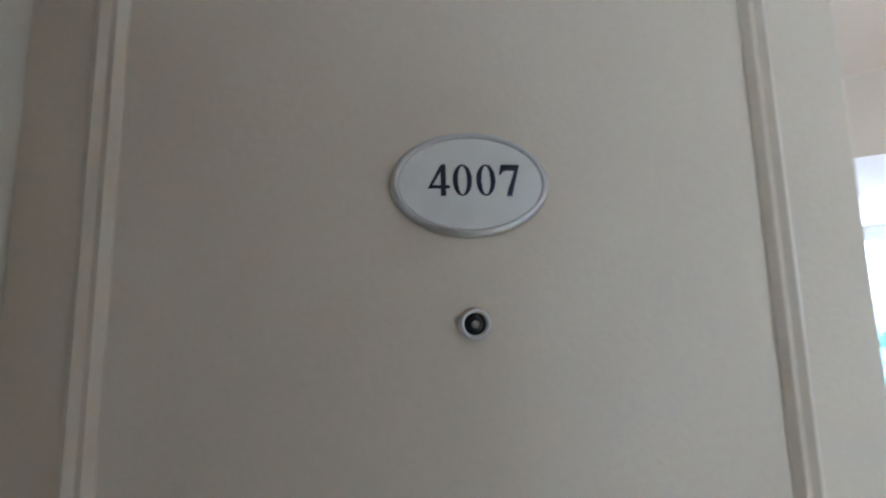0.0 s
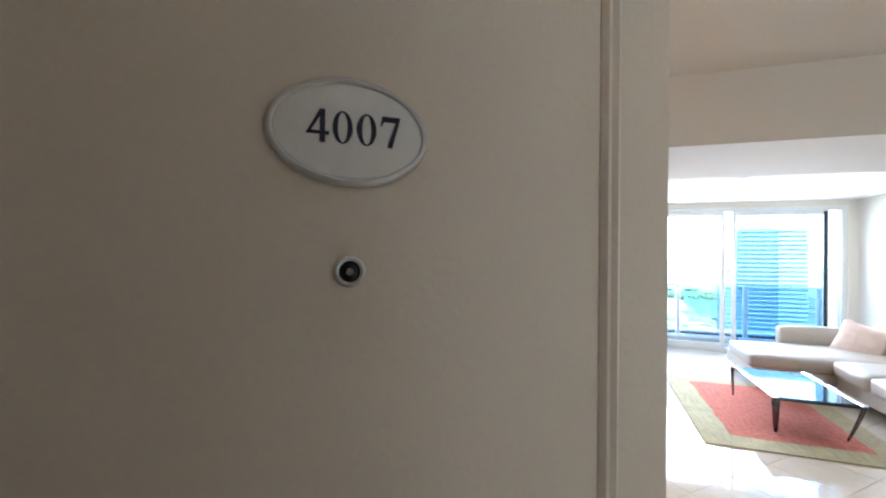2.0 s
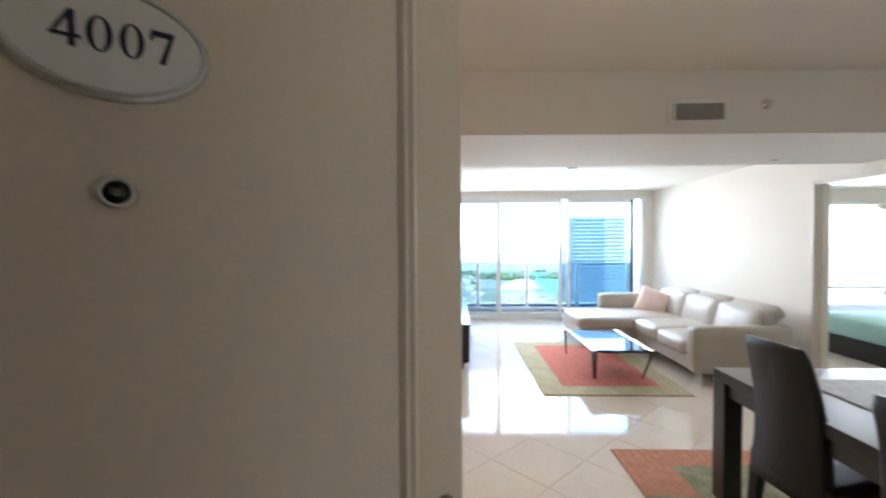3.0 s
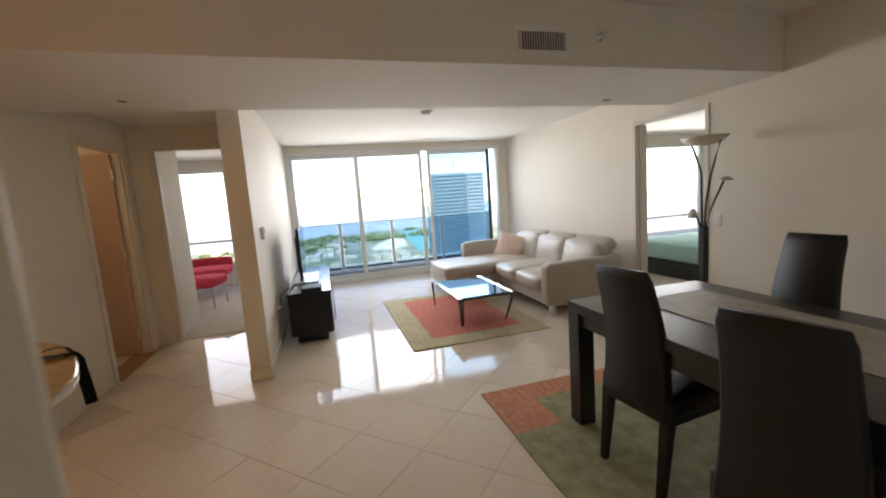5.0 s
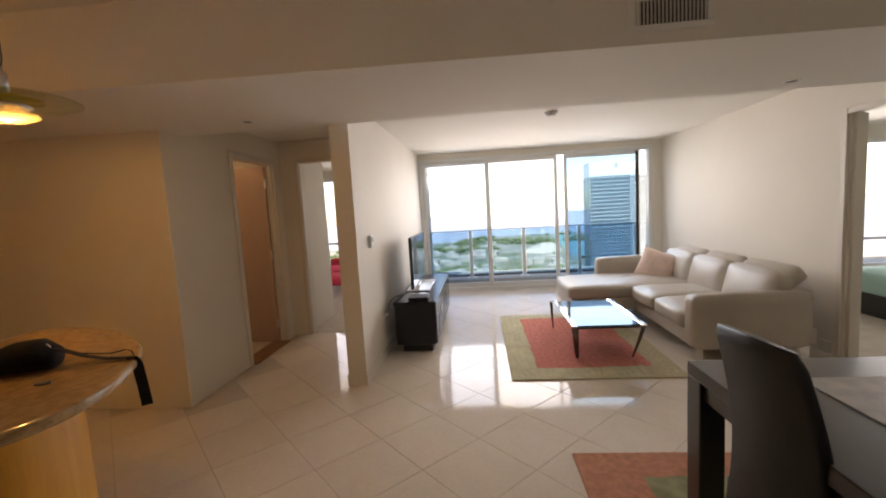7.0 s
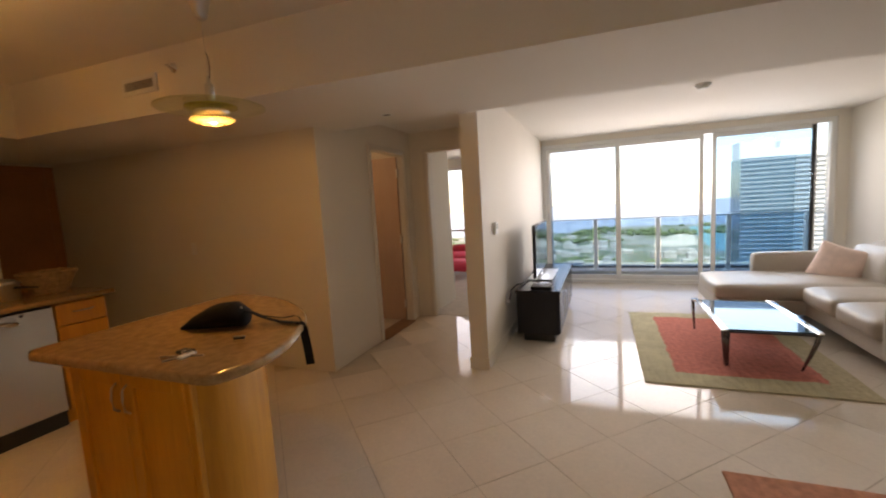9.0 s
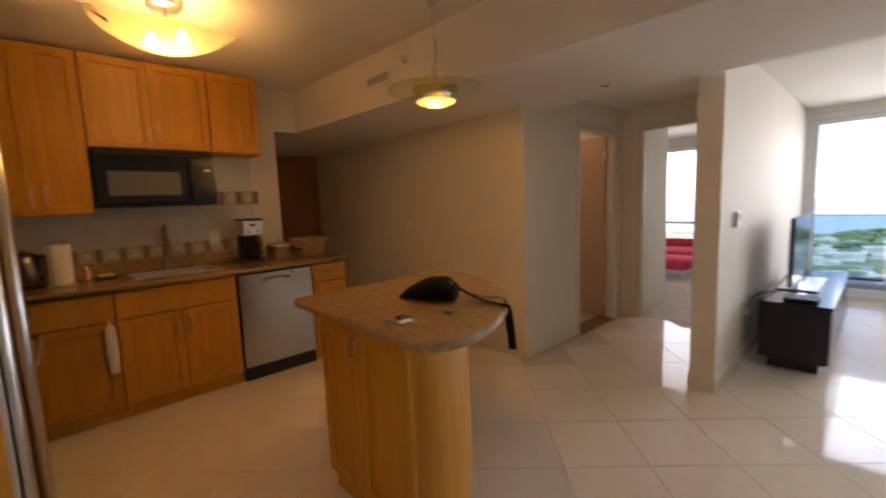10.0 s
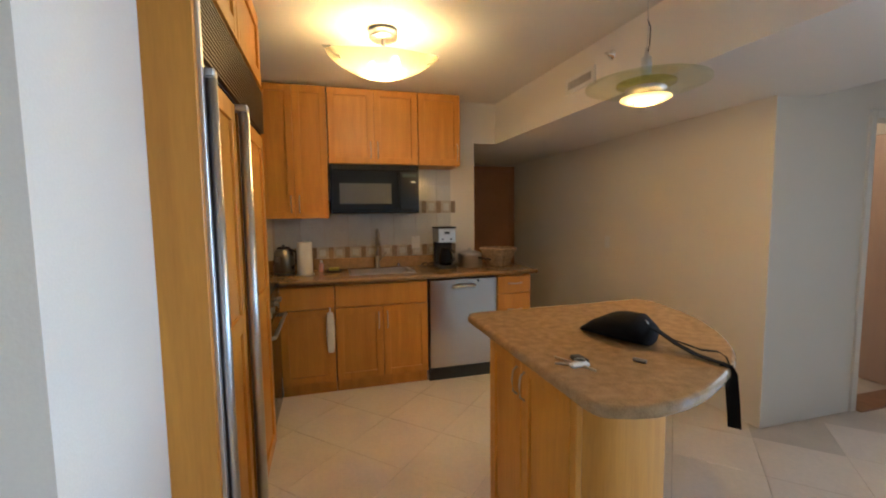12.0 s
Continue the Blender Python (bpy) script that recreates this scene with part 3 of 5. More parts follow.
# ---- sofa ----
sofa = thing("sofa", "light taupe leather corner sofa with chaise on steel legs", "sofa")
part("base", prism([(2.64, 4.42), (3.60, 4.42), (3.60, 6.70), (1.92, 6.70), (1.92, 5.74), (2.64, 5.74)], 0.13, 0.27, 0.015), SOFALEATHER, sofa)
part("arm", cushion(2.62, 4.38, 0.12, 3.56, 4.55, 0.585, 0.008), SOFALEATHER, sofa, "", True)
part("arm", cushion(2.46, 6.60, 0.14, 3.5, 6.76, 0.63, 0.008), SOFALEATHER, sofa, "", True)
part("backrest", cushion(3.40, 4.50, 0.14, 3.66, 6.74, 0.60, 0.01), SOFALEATHER, sofa, "", True)
for a, b in ((4.55, 5.14), (5.15, 5.74)):
    part("seat_cushion", cushion(2.60, a, 0.255, 3.42, b, 0.425, 0.022), SOFALEATHER, sofa, "", True)
part("chaise_cushion", cushion(1.90, 5.745, 0.255, 3.42, 6.61, 0.425, 0.02), SOFALEATHER, sofa, "", True)


def headrest(y0, y1):
    bm = cushion(-0.09, y0, -0.20, 0.09, y1, 0.20, 0.035)
    bmesh.ops.transform(bm, matrix=Matrix.Translation((3.37, 0, 0.525)) @ Matrix.Rotation(radians(14), 4, 'Y'), verts=list(bm.verts))
    return bm


for a, b in ((4.50, 5.18), (5.19, 5.86), (5.87, 6.55)):
    c = part("back_cushion", headrest(a, b), SOFALEATHER, sofa, "", True)
    bm = cushion(-0.07, a + 0.01, -0.13, 0.07, b - 0.01, 0.13, 0.02)
    bmesh.ops.transform(bm, matrix=Matrix.Translation((3.47, 0, 0.655)) @ Matrix.Rotation(radians(52), 4, 'Y'), verts=list(bm.verts))
    part("headrest", bm, SOFALEATHER, c, "", True)
for x, y in ((2.70, 4.46), (3.54, 4.46), (2.0, 5.82), (2.0, 6.62), (3.5, 6.62), (2.68, 5.80)):
    part("leg", boxes((x - 0.035, y - 0.008, 0.0, x + 0.035, y + 0.008, 0.135), bevel=0.004), CHROME, sofa, "thin steel leg")
PINK = mat("blush_fabric", (0.80, 0.64, 0.58), 0.9, vary=0.12, scale=12, fine=120, bump=0.08, spec=0.1)


def pillow_mesh(h, fat, n=18):
    """A square pillow: pinched corners, hollowed edges, full in the middle."""
    bm = bmesh.new()
    grids = []
    for side in (-1, 1):
        g = []
        for i in range(n + 1):
            row = []
            for j in range(n + 1):
                u, v = 2 * i / n - 1, 2 * j / n - 1
                full = max(0.0, (1 - u * u) * (1 - v * v)) ** 0.45
                wrinkle = 0.006 * noise.noise(Vector((u * 3, v * 3, side * 4.0)))
                row.append(bm.verts.new((h * u * (1 - 0.09 * (1 - v * v)), side * (fat * full + wrinkle * full), h * v * (1 - 0.09 * (1 - u * u)))))
            g.append(row)
        for i in range(n):
            for j in range(n):
                bm.faces.new((g[i][j], g[i + 1][j], g[i + 1][j + 1], g[i][j + 1]))
    bmesh.ops.remove_doubles(bm, verts=list(bm.verts), dist=0.0002)
    bmesh.ops.recalc_face_normals(bm, faces=list(bm.faces))
    return bm


pillow = solid("throw_pillow", pillow_mesh(0.235, 0.085), PINK, "blush pink throw pillow leaning on the leather sofa", "pillow", "", True)
pillow.matrix_basis = Matrix.Translation((3.10, 6.30, 0.52)) @ Matrix.Rotation(radians(-38), 4, 'Z') @ Matrix.Rotation(radians(-22), 4, 'X') @ Matrix.Rotation(radians(17), 4, 'Y')

# ---- coffee table ----
GUNMETAL = mat("gunmetal", (0.16, 0.14, 0.14), 0.25, 1.0, vary=0.05, bump=0)
coffee = thing("coffee_table", "low glass coffee table on tapering dark metal legs", "coffee table")
part("glass_top", prism([(1.70, 4.50), (2.24, 4.50), (2.30, 5.45), (1.66, 5.45)], 0.318, 0.330, 0.003, 1), mat("smoked_table_glass", (0.05, 0.10, 0.13), 0.03, vary=0.05, bump=0, spec=0.33), coffee, "dark bluish glass top")
for (x, y), (fx, fy), r in (((1.68, 4.48), (1.71, 4.57), 0.030), ((2.26, 4.48), (2.19, 4.56), 0.017), ((1.64, 5.47), (1.66, 5.50), 0.016), ((2.32, 5.47), (2.30, 5.50), 0.016)):
    dx, dy = (fx - x), (fy - y)
    bm = tube([(x, y, 0.325), (x + dx * 0.3, y + dy * 0.3, 0.22), (x + dx * 0.7, y + dy * 0.7, 0.10), (fx, fy, 0.016)], r, 8, [r, r * 0.9, r * 0.7, r * 0.45])
    part("leg", bm, GUNMETAL, coffee, "tapering dark metal leg", True)
part("side_rail", boxes((1.655, 4.47, 0.318, 1.70, 5.48, 0.338), (1.62, 5.44, 0.318, 1.68, 5.48, 0.338), bevel=0.006), CHROME, coffee)
part("side_rail", boxes((2.24, 4.47, 0.318, 2.285, 5.48, 0.336), bevel=0.006), CHROME, coffee)
part("front_rail", boxes((1.70, 4.475, 0.308, 2.24, 4.50, 0.32), bevel=0.003), BLACKMATT, coffee)
part("front_rail", boxes((1.68, 5.45, 0.308, 2.24, 5.47, 0.32), bevel=0.003), BLACKMATT, coffee)

# ---- television ----
media = thing("media_cabinet", "low glossy black media cabinet on a recessed plinth", "cabinet")
part("body", boxes((0.01, 4.82, 0.09, 0.405, 6.50, 0.50), bevel=0.003), BLACKGLOSS, media)
part("top_panel", boxes((0.0, 4.81, 0.50, 0.43, 6.51, 0.527), bevel=0.003), BLACKGLOSS, media)
part("plinth", boxes((0.06, 4.90, 0.0, 0.36, 6.42, 0.09)), BLACKMATT, media)
for i in range(3):
    y = 4.83 + i * 0.557
    d = part("door", boxes((0.405, y, 0.10, 0.423, y + 0.55, 0.49), bevel=0.002), BLACKGLOSS, media)
    part("handle", tube([(0.424, y + 0.04, 0.20), (0.445, y + 0.04, 0.22), (0.445, y + 0.04, 0.38), (0.424, y + 0.04, 0.40)], 0.005, 8), STEEL, d)
tv = thing("television", "thin black flat television on a glass and steel stand", "television")
part("bezel", boxes((0.125, 5.19, 0.575, 0.155, 6.17, 1.135), (0.10, 5.38, 0.68, 0.13, 5.98, 1.04), bevel=0.004), BLACKMATT, tv)
part("screen", boxes((0.155, 5.205, 0.60, 0.158, 6.155, 1.123)), mat("tv_screen", (0.01, 0.01, 0.012), 0.05, vary=0.05, bump=0, spec=0.5), tv, "dark reflecting screen")
part("neck", boxes((0.12, 5.59, 0.54, 0.15, 5.77, 0.62), bevel=0.004), STEEL, tv)
part("foot", boxes((0.04, 5.33, 0.529, 0.30, 6.03, 0.541), bevel=0.003), STEEL, tv)
box_ = thing("media_player", "small flat black media box on the cabinet", "media player")
part("body", boxes((0.14, 4.88, 0.528, 0.34, 5.05, 0.555), bevel=0.004), BLACKMATT, box_)
part("front", boxes((0.15, 4.876, 0.534, 0.33, 4.88, 0.549)), BLACKGLOSS, box_)
solid("cable", tube([(-0.07, 4.86, 0.40), (-0.05, 4.88, 0.52), (0.0, 4.95, 0.56), (0.03, 5.1, 0.538), (0.05, 5.3, 0.535)], 0.006, 8), BLACKMATT, "loose cables behind the media cabinet", "cable", "", True)
outlet = thing("wall_outlet", "white wall outlet with a plug above the cabinet", "outlet")
part("plate", boxes((-0.10, 4.83, 0.36, -0.094, 4.91, 0.48), bevel=0.002), WHITE, outlet)
part("plug", boxes((-0.094, 4.85, 0.39, -0.06, 4.89, 0.42), bevel=0.006), WHITE, outlet)
thermo = thing("thermostat", "small white wall thermostat with grey screen", "thermostat")
part("body", boxes((-0.10, 4.44, 1.115, -0.072, 4.53, 1.225), bevel=0.006), WHITE, thermo)
part("screen", boxes((-0.072, 4.455, 1.165, -0.070, 4.515, 1.21)), mat("lcd", (0.3, 0.33, 0.3), 0.3, vary=0.05), thermo)

# ---- dining table ----
table = thing("dining_table", "dark espresso wooden dining table with thick square legs", "dining table")
TX0, TX1, TY0, TY1, TZ = 1.73, 2.66, 0.88, 2.63, 0.735
part("tabletop", boxes((TX0, TY0, TZ - 0.055, TX1, TY1, TZ), bevel=0.004, seg=2), ESPRESSO, table)
for x in (TX0, TX1 - 0.10):
    for y in (TY0, TY1 - 0.10):
        part("leg", boxes((x, y, 0.014, x + 0.10, y + 0.10, TZ - 0.055), bevel=0.004), ESPRESSO, table)
for bs in ((TX0 + 0.02, TY0 + 0.1, TZ - 0.13, TX0 + 0.045, TY1 - 0.1, TZ - 0.055), (TX1 - 0.045, TY0 + 0.1, TZ - 0.13, TX1 - 0.02, TY1 - 0.1, TZ - 0.055), (TX0 + 0.1, TY1 - 0.045, TZ - 0.13, TX1 - 0.1, TY1 - 0.02, TZ - 0.055)):
    part("apron", boxes(bs), ESPRESSO, table)
runner = solid("table_runner", boxes((2.02, 1.02, TZ + 0.0005, 2.48, 2.43, TZ + 0.004), bevel=0.0012), mat("woven_grey", (0.36, 0.33, 0.28), 0.5, vary=0.25, scale=18, fine=260, bump=0.1), "grey woven table runner along the dark table", "table runner")


def chair_back(w0, w1, z0, z1, thick):
    """A padded back: narrow at the top, leaning and curving away."""
    bm = bmesh.new()
    rows = []
    n = 14
    for i in range(n + 1):
        f = i / n
        z = z0 + (z1 - z0) * f
        lean = -0.015 - 0.075 * f ** 1.6 + 0.045 * math.sin(math.pi * f) * 0.6
        w = (w0 + (w1 - w0) * min(1, f * 1.15) ** 0.8) / 2
        t = thick * (1.0 - 0.42 * f)
        if i == n:
            t *= 0.6
            w -= 0.008
        rr = 0.012
        rows.append([bm.verts.new((lean + px, py, z)) for px, py in ((-t / 2, -w + rr), (-t / 2, 0), (-t / 2, w - rr), (-t / 2 + rr, w), (t / 2 - rr, w), (t / 2, w - rr), (t / 2 + 0.012, 0), (t / 2, -w + rr), (t / 2 - rr, -w), (-t / 2 + rr, -w))])
    for a, b in zip(rows, rows[1:]):
        for k in range(10):
            bm.faces.new((a[k], a[(k + 1) % 10], b[(k + 1) % 10], b[k]))
    bm.faces.new(rows[0])
    bm.faces.new(rows[-1])
    bmesh.ops.recalc_face_normals(bm, faces=list(bm.faces))
    return bm


def dining_chair(at):
    c = thing("dining_chair", "high-backed black leather dining chair beside the dark table", "chair", "chairs round the table", at=at)
    part("backrest", chair_back(0.365, 0.305, 0.37, 1.015, 0.066), BLACKLEATHER, c, "", True)
    part("seat", cushion(-0.03, -0.20, 0.38, 0.43, 0.20, 0.475, 0.012), BLACKLEATHER, c, "", True)
    part("seat_frame", boxes((-0.02, -0.188, 0.34, 0.41, 0.188, 0.40), bevel=0.01), BLACKLEATHER, c)
    for x, y, fx in ((0.0, -0.165, -0.045), (0.0, 0.165, -0.045), (0.385, -0.165, 0.40), (0.385, 0.165, 0.40)):
        bm = bmesh.new()
        hi = [bm.verts.new((x + a, y + b, 0.40)) for a, b in ((-0.024, -0.024), (0.024, -0.024), (0.024, 0.024), (-0.024, 0.024))]
        lo = [bm.verts.new((fx + a, y + b, 0.014)) for a, b in ((-0.015, -0.015), (0.015, -0.015), (0.015, 0.015), (-0.015, 0.015))]
        bm.faces.new(hi)
        bm.faces.new(lo)
        for k in range(4):
            bm.faces.new((lo[k], lo[(k + 1) % 4], hi[(k + 1) % 4], hi[k]))
        bmesh.ops.recalc_face_normals(bm, faces=list(bm.faces))
        part("leg", bm, BLACKLEATHER, c)
    return c


chair = dining_chair(pose(1.735, 2.09, 0, 0, 0, 6))
copy_thing(chair, pose(1.60, 1.36, 0, 0, 0, 12))
copy_thing(chair, pose(3.02, 2.25, 0, 0, 0, 182))
copy_thing(chair, pose(3.02, 1.40, 0, 0, 0, 178))

# ---- floor lamp ----
lamp = thing("floor_lamp", "black and chrome torchiere with frosted dish and small reading arms", "floor lamp")
LX, LY = 3.56, 3.38
part("base", lathe([(0.14, 0.0), (0.14, 0.015), (0.12, 0.025), (0.03, 0.03)], 32, LX, LY), BLACKMATT, lamp, "", True)
part("pole", boxes((LX - 0.03, LY - 0.03, 0.028, LX + 0.03, LY + 0.03, 0.96), bevel=0.006), BLACKMATT, lamp)
DISH = mat("frosted_dish", (0.72, 0.68, 0.58), 0.5, vary=0.04)
part("shade", lathe([(0.03, 1.64), (0.09, 1.652), (0.145, 1.678), (0.18, 1.71), (0.176, 1.712), (0.14, 1.686), (0.08, 1.662), (0.0, 1.655)], 40, LX, LY), DISH, lamp, "frosted bowl shade", True)
for pts in (((LX, LY + 0.015, 0.95), (LX, LY + 0.02, 1.2), (LX, LY + 0.03, 1.42), (LX, LY + 0.09, 1.58), (LX, LY + 0.13, 1.67)), ((LX, LY - 0.01, 0.95), (LX, LY - 0.02, 1.15), (LX, LY - 0.06, 1.38), (LX, LY - 0.10, 1.52), (LX, LY - 0.15, 1.67)), ((LX, LY - 0.02, 0.95), (LX, LY - 0.07, 1.12), (LX, LY - 0.16, 1.30), (LX, LY - 0.18, 1.34)), ((LX, LY + 0.03, 0.95), (LX, LY + 0.06, 1.02), (LX, LY + 0.10, 1.08))):
    part("arm", tube(pts, 0.009, 8), BLACKMATT, lamp, "", True)
part("small_shade", lathe([(0.02, 1.37), (0.035, 1.365), (0.06, 1.34), (0.057, 1.338), (0.03, 1.355), (0.0, 1.36)], 24, LX, LY - 0.19), DISH, lamp, "small tilted reading shade", True)
part("small_shade", lathe([(0.012, 1.11), (0.025, 1.09), (0.045, 1.03), (0.042, 1.03), (0.02, 1.085), (0.0, 1.1)], 24, LX, LY + 0.11), WHITE, lamp, "small white reading shade", True)
sw = thing("light_switch", "white wall light switch plate", "switch", "wall switches")
part("plate", boxes((WX - 0.006, 3.44, 0.93, WX, 3.52, 1.05), bevel=0.002), WHITE, sw)
part("rocker", boxes((WX - 0.010, 3.465, 0.96, WX - 0.006, 3.495, 1.02), bevel=0.001), WHITE, sw)
sw = thing("light_switch", "white wall light switch plate on the kitchen wall", "switch", "wall switches")
part("plate", boxes((-2.985, 3.744, 1.06, -2.91, 3.75, 1.18), bevel=0.002), WHITE, sw)
part("rocker", boxes((-2.96, 3.740, 1.09, -2.935, 3.744, 1.15), bevel=0.001), WHITE, sw)

# ---- ceiling fittings ----
def beam_y(x):
    return BY0 + (BY1 - BY0) * (x + 3.55) / (WX + 3.55)


def wall_vent(x0, x1, z0, z1, label):
    y = beam_y((x0 + x1) / 2)
    v = thing("air_vent", label, "vent", "air vents")
    part("frame", boxes((x0, y - 0.012, z0, x1, y + 0.01, z0 + 0.028), (x0, y - 0.012, z1 - 0.028, x1, y + 0.01, z1), (x0, y - 0.012, z0 + 0.028, x0 + 0.028, y + 0.01, z1 - 0.028), (x1 - 0.028, y - 0.012, z0 + 0.028, x1, y + 0.01, z1 - 0.028), bevel=0.002), WHITE, v)
    part("backing", boxes((x0 + 0.028, y - 0.004, z0 + 0.028, x1 - 0.028, y + 0.01, z1 - 0.028)), BLACKMATT, v)
    n = int((x1 - x0 - 0.056) / 0.016)
    for i in range(n):
        x = x0 + 0.028 + (i + 0.5) * (x1 - x0 - 0.056) / n
        part("slat", boxes((x - 0.003, y - 0.010, z0 + 0.028, x + 0.003, y - 0.003, z1 - 0.028)), mat_slat, v)


mat_slat = mat("vent_slat", (0.60, 0.59, 0.56), 0.5, vary=0.05)
wall_vent(1.60, 1.97, 2.165, 2.325, "white metal air vent with upright slats")
wall_vent(-2.17, -1.84, 2.25, 2.36, "white metal air vent with upright slats above the kitchen")


def sprinkler(x, z):
    y = beam_y(x)
    s = thing("sprinkler", "small chrome side-wall sprinkler head", "sprinkler", "sprinkler heads", at=Matrix.Translation((x, y, z)) @ Matrix.Rotation(radians(90), 4, 'X'))
    part("escutcheon", lathe([(0.032, -0.002), (0.03, 0.004), (0.012, 0.008), (0.008, 0.03), (0.0001, 0.031)], 24), CHROME, s, "", True)
    part("deflector", boxes((-0.018, 0.004, 0.045, 0.018, 0.010, 0.048), (-0.004, -0.004, 0.028, 0.004, 0.006, 0.048)), CHROME, s)


sprinkler(2.21, 2.29)
sprinkler(-1.69, 2.365)


def downlight(x, y, z):
    d = thing("ceiling_downlight", "small recessed ceiling downlight, unlit", "downlight", "recessed downlights", at=Matrix.Translation((x, y, z)) @ Matrix.Rotation(radians(180), 4, 'X'))
    part("ring", lathe([(0.05, -0.001), (0.05, 0.004), (0.043, 0.006), (0.035, 0.003), (0.033, -0.001)], 28), WHITE, d, "", True)
    part("lamp_well", lathe([(0.034, -0.0005), (0.02, 0.001), (0.0001, 0.0015)], 24), BLACKMATT, d)


downlight(-0.70, 3.72, SOF)
downlight(2.93, 3.80, SOF)
smoke = thing("smoke_detector", "round white ceiling smoke detector", "smoke detector", at=Matrix.Translation((1.66, 5.23, LIV)) @ Matrix.Rotation(radians(180), 4, 'X'))
part("base", lathe([(0.065, -0.001), (0.065, 0.015), (0.058, 0.022)], 32), WHITE, smoke, "", True)
part("cover", lathe([(0.05, 0.02), (0.048, 0.035), (0.03, 0.042), (0.0001, 0.043)], 32), WHITE, smoke, "", True)
struct("access_panel", boxes((-1.30, 4.15, LIV - 0.036, -0.42, 5.2, LIV - 0.03)), CEIL, "painted ceiling access panel in the hall", "ceiling panel")

# ---- bedrooms ----
win2 = tagged(new("window_2"), "white framed bedroom window", "window", kind="structure")
part("window_frame", boxes((-2.35, 9.24, 0.35, -2.30, 9.30, 2.15), (-0.16, 9.24, 0.35, -0.10, 9.30, 2.15), (-2.30, 9.24, 0.35, -0.16, 9.30, 0.40), (-2.30, 9.24, 2.10, -0.16, 9.30, 2.15), (-1.30, 9.24, 0.40, -1.26, 9.30, 2.10), (-2.30, 9.24, 0.80, -0.16, 9.30, 0.84)), ALU, win2)
part("pane", boxes((-2.30, 9.266, 0.40, -0.16, 9.272, 2.10)), PANE, win2).visible_shadow = False
win3 = tagged(new("window_3"), "white framed guest bedroom window with low rail", "window", kind="structure")
part("window_frame", boxes((5.2, 7.94, 0.12, 5.26, 8.0, 2.12), (8.54, 7.94, 0.12, 8.6, 8.0, 2.12), (5.26, 7.94, 0.12, 8.54, 8.0, 0.17), (5.26, 7.94, 0.55, 8.54, 8.0, 0.59), (5.26, 7.94, 2.06, 8.54, 8.0, 2.12)), ALU, win3)
part("pane", boxes((5.26, 7.966, 0.17, 8.54, 7.972, 2.06)), PANE, win3).visible_shadow = False
TEAL = mat("seafoam_bedcover", (0.36, 0.58, 0.55), 0.9, vary=0.08, scale=4, fine=120, bump=0.08, spec=0.1)
bed = thing("bed", "low bed with seafoam green cover on a dark base", "bed")
part("base", boxes((5.05, 2.6, 0.0, 7.2, 6.0, 0.24), bevel=0.01), BLACKMATT, bed)
part("mattress", cushion(5.02, 2.6, 0.23, 7.2, 6.04, 0.50, 0.02), TEAL, bed, "seafoam green cover", True)
CRIMSON = mat("crimson_fabric", (0.60, 0.06, 0.10), 0.85, vary=0.12, scale=9, fine=160, bump=0.08, spec=0.1)


def bench(x, y, w, rz):
    b = thing("lounge_chair", "low crimson upholstered seat on thin metal legs", "chair", "crimson bedroom seats", at=pose(x, y, 0, 0, 0, rz))
    part("seat", cushion(-w / 2, -0.3, 0.31, w / 2, 0.3, 0.45, 0.025), CRIMSON, b, "", True)
    part("backrest", cushion(-w / 2, 0.24, 0.42, w / 2, 0.33, 0.58, 0.015), CRIMSON, b, "", True)
    for sx in (-1, 1):
        for sy in (-0.24, 0.24):
            part("leg", tube([(sx * (w / 2 - 0.06), sy, 0.33), (sx * (w / 2 - 0.03), sy * 1.1, 0.004)], 0.012, 8), STEEL, b)


bench(-1.62, 8.35, 0.8, 0)
bench(-1.42, 7.35, 0.5, 80)

# ---- kitchen ----
KX = -2.78  # base cabinet fronts
KT = 0.92  # worktop height


def shaker_x(x, y0, y1, z0, z1, parent, name="door"):
    """A framed front that faces +x."""
    d = part(name, boxes((x, y0, z0, x + 0.02, y0 + 0.055, z1), (x, y1 - 0.055, z0, x + 0.02, y1, z1), (x, y0 + 0.055, z1 - 0.055, x + 0.02, y1 - 0.055, z1), (x, y0 + 0.055, z0, x + 0.02, y1 - 0.055, z0 + 0.055), bevel=0.002), MAPLE, parent)
    part("panel", boxes((x, y0 + 0.054, z0 + 0.054, x + 0.007, y1 - 0.054, z1 - 0.054)), MAPLE, d)
    return d


BRONZE = mat("satin_nickel", (0.55, 0.47, 0.36), 0.3, 1.0, vary=0.05, bump=0)


def pull_z(x, y, z0, z1, parent):
    part("handle", tube([(x + 0.02, y, z0), (x + 0.04, y, z0 + 0.02), (x + 0.046, y, (z0 + z1) / 2), (x + 0.04, y, z1 - 0.02), (x + 0.02, y, z1)], 0.005, 8), BRONZE, parent, "curved metal pull", True)


def pull_y(x, z, y0, y1, parent):
    part("handle", tube([(x + 0.02, y0, z), (x + 0.04, y0 + 0.02, z), (x + 0.046, (y0 + y1) / 2, z), (x + 0.04, y1 - 0.02, z), (x + 0.02, y1, z)], 0.005, 8), BRONZE, parent, "curved metal pull", True)


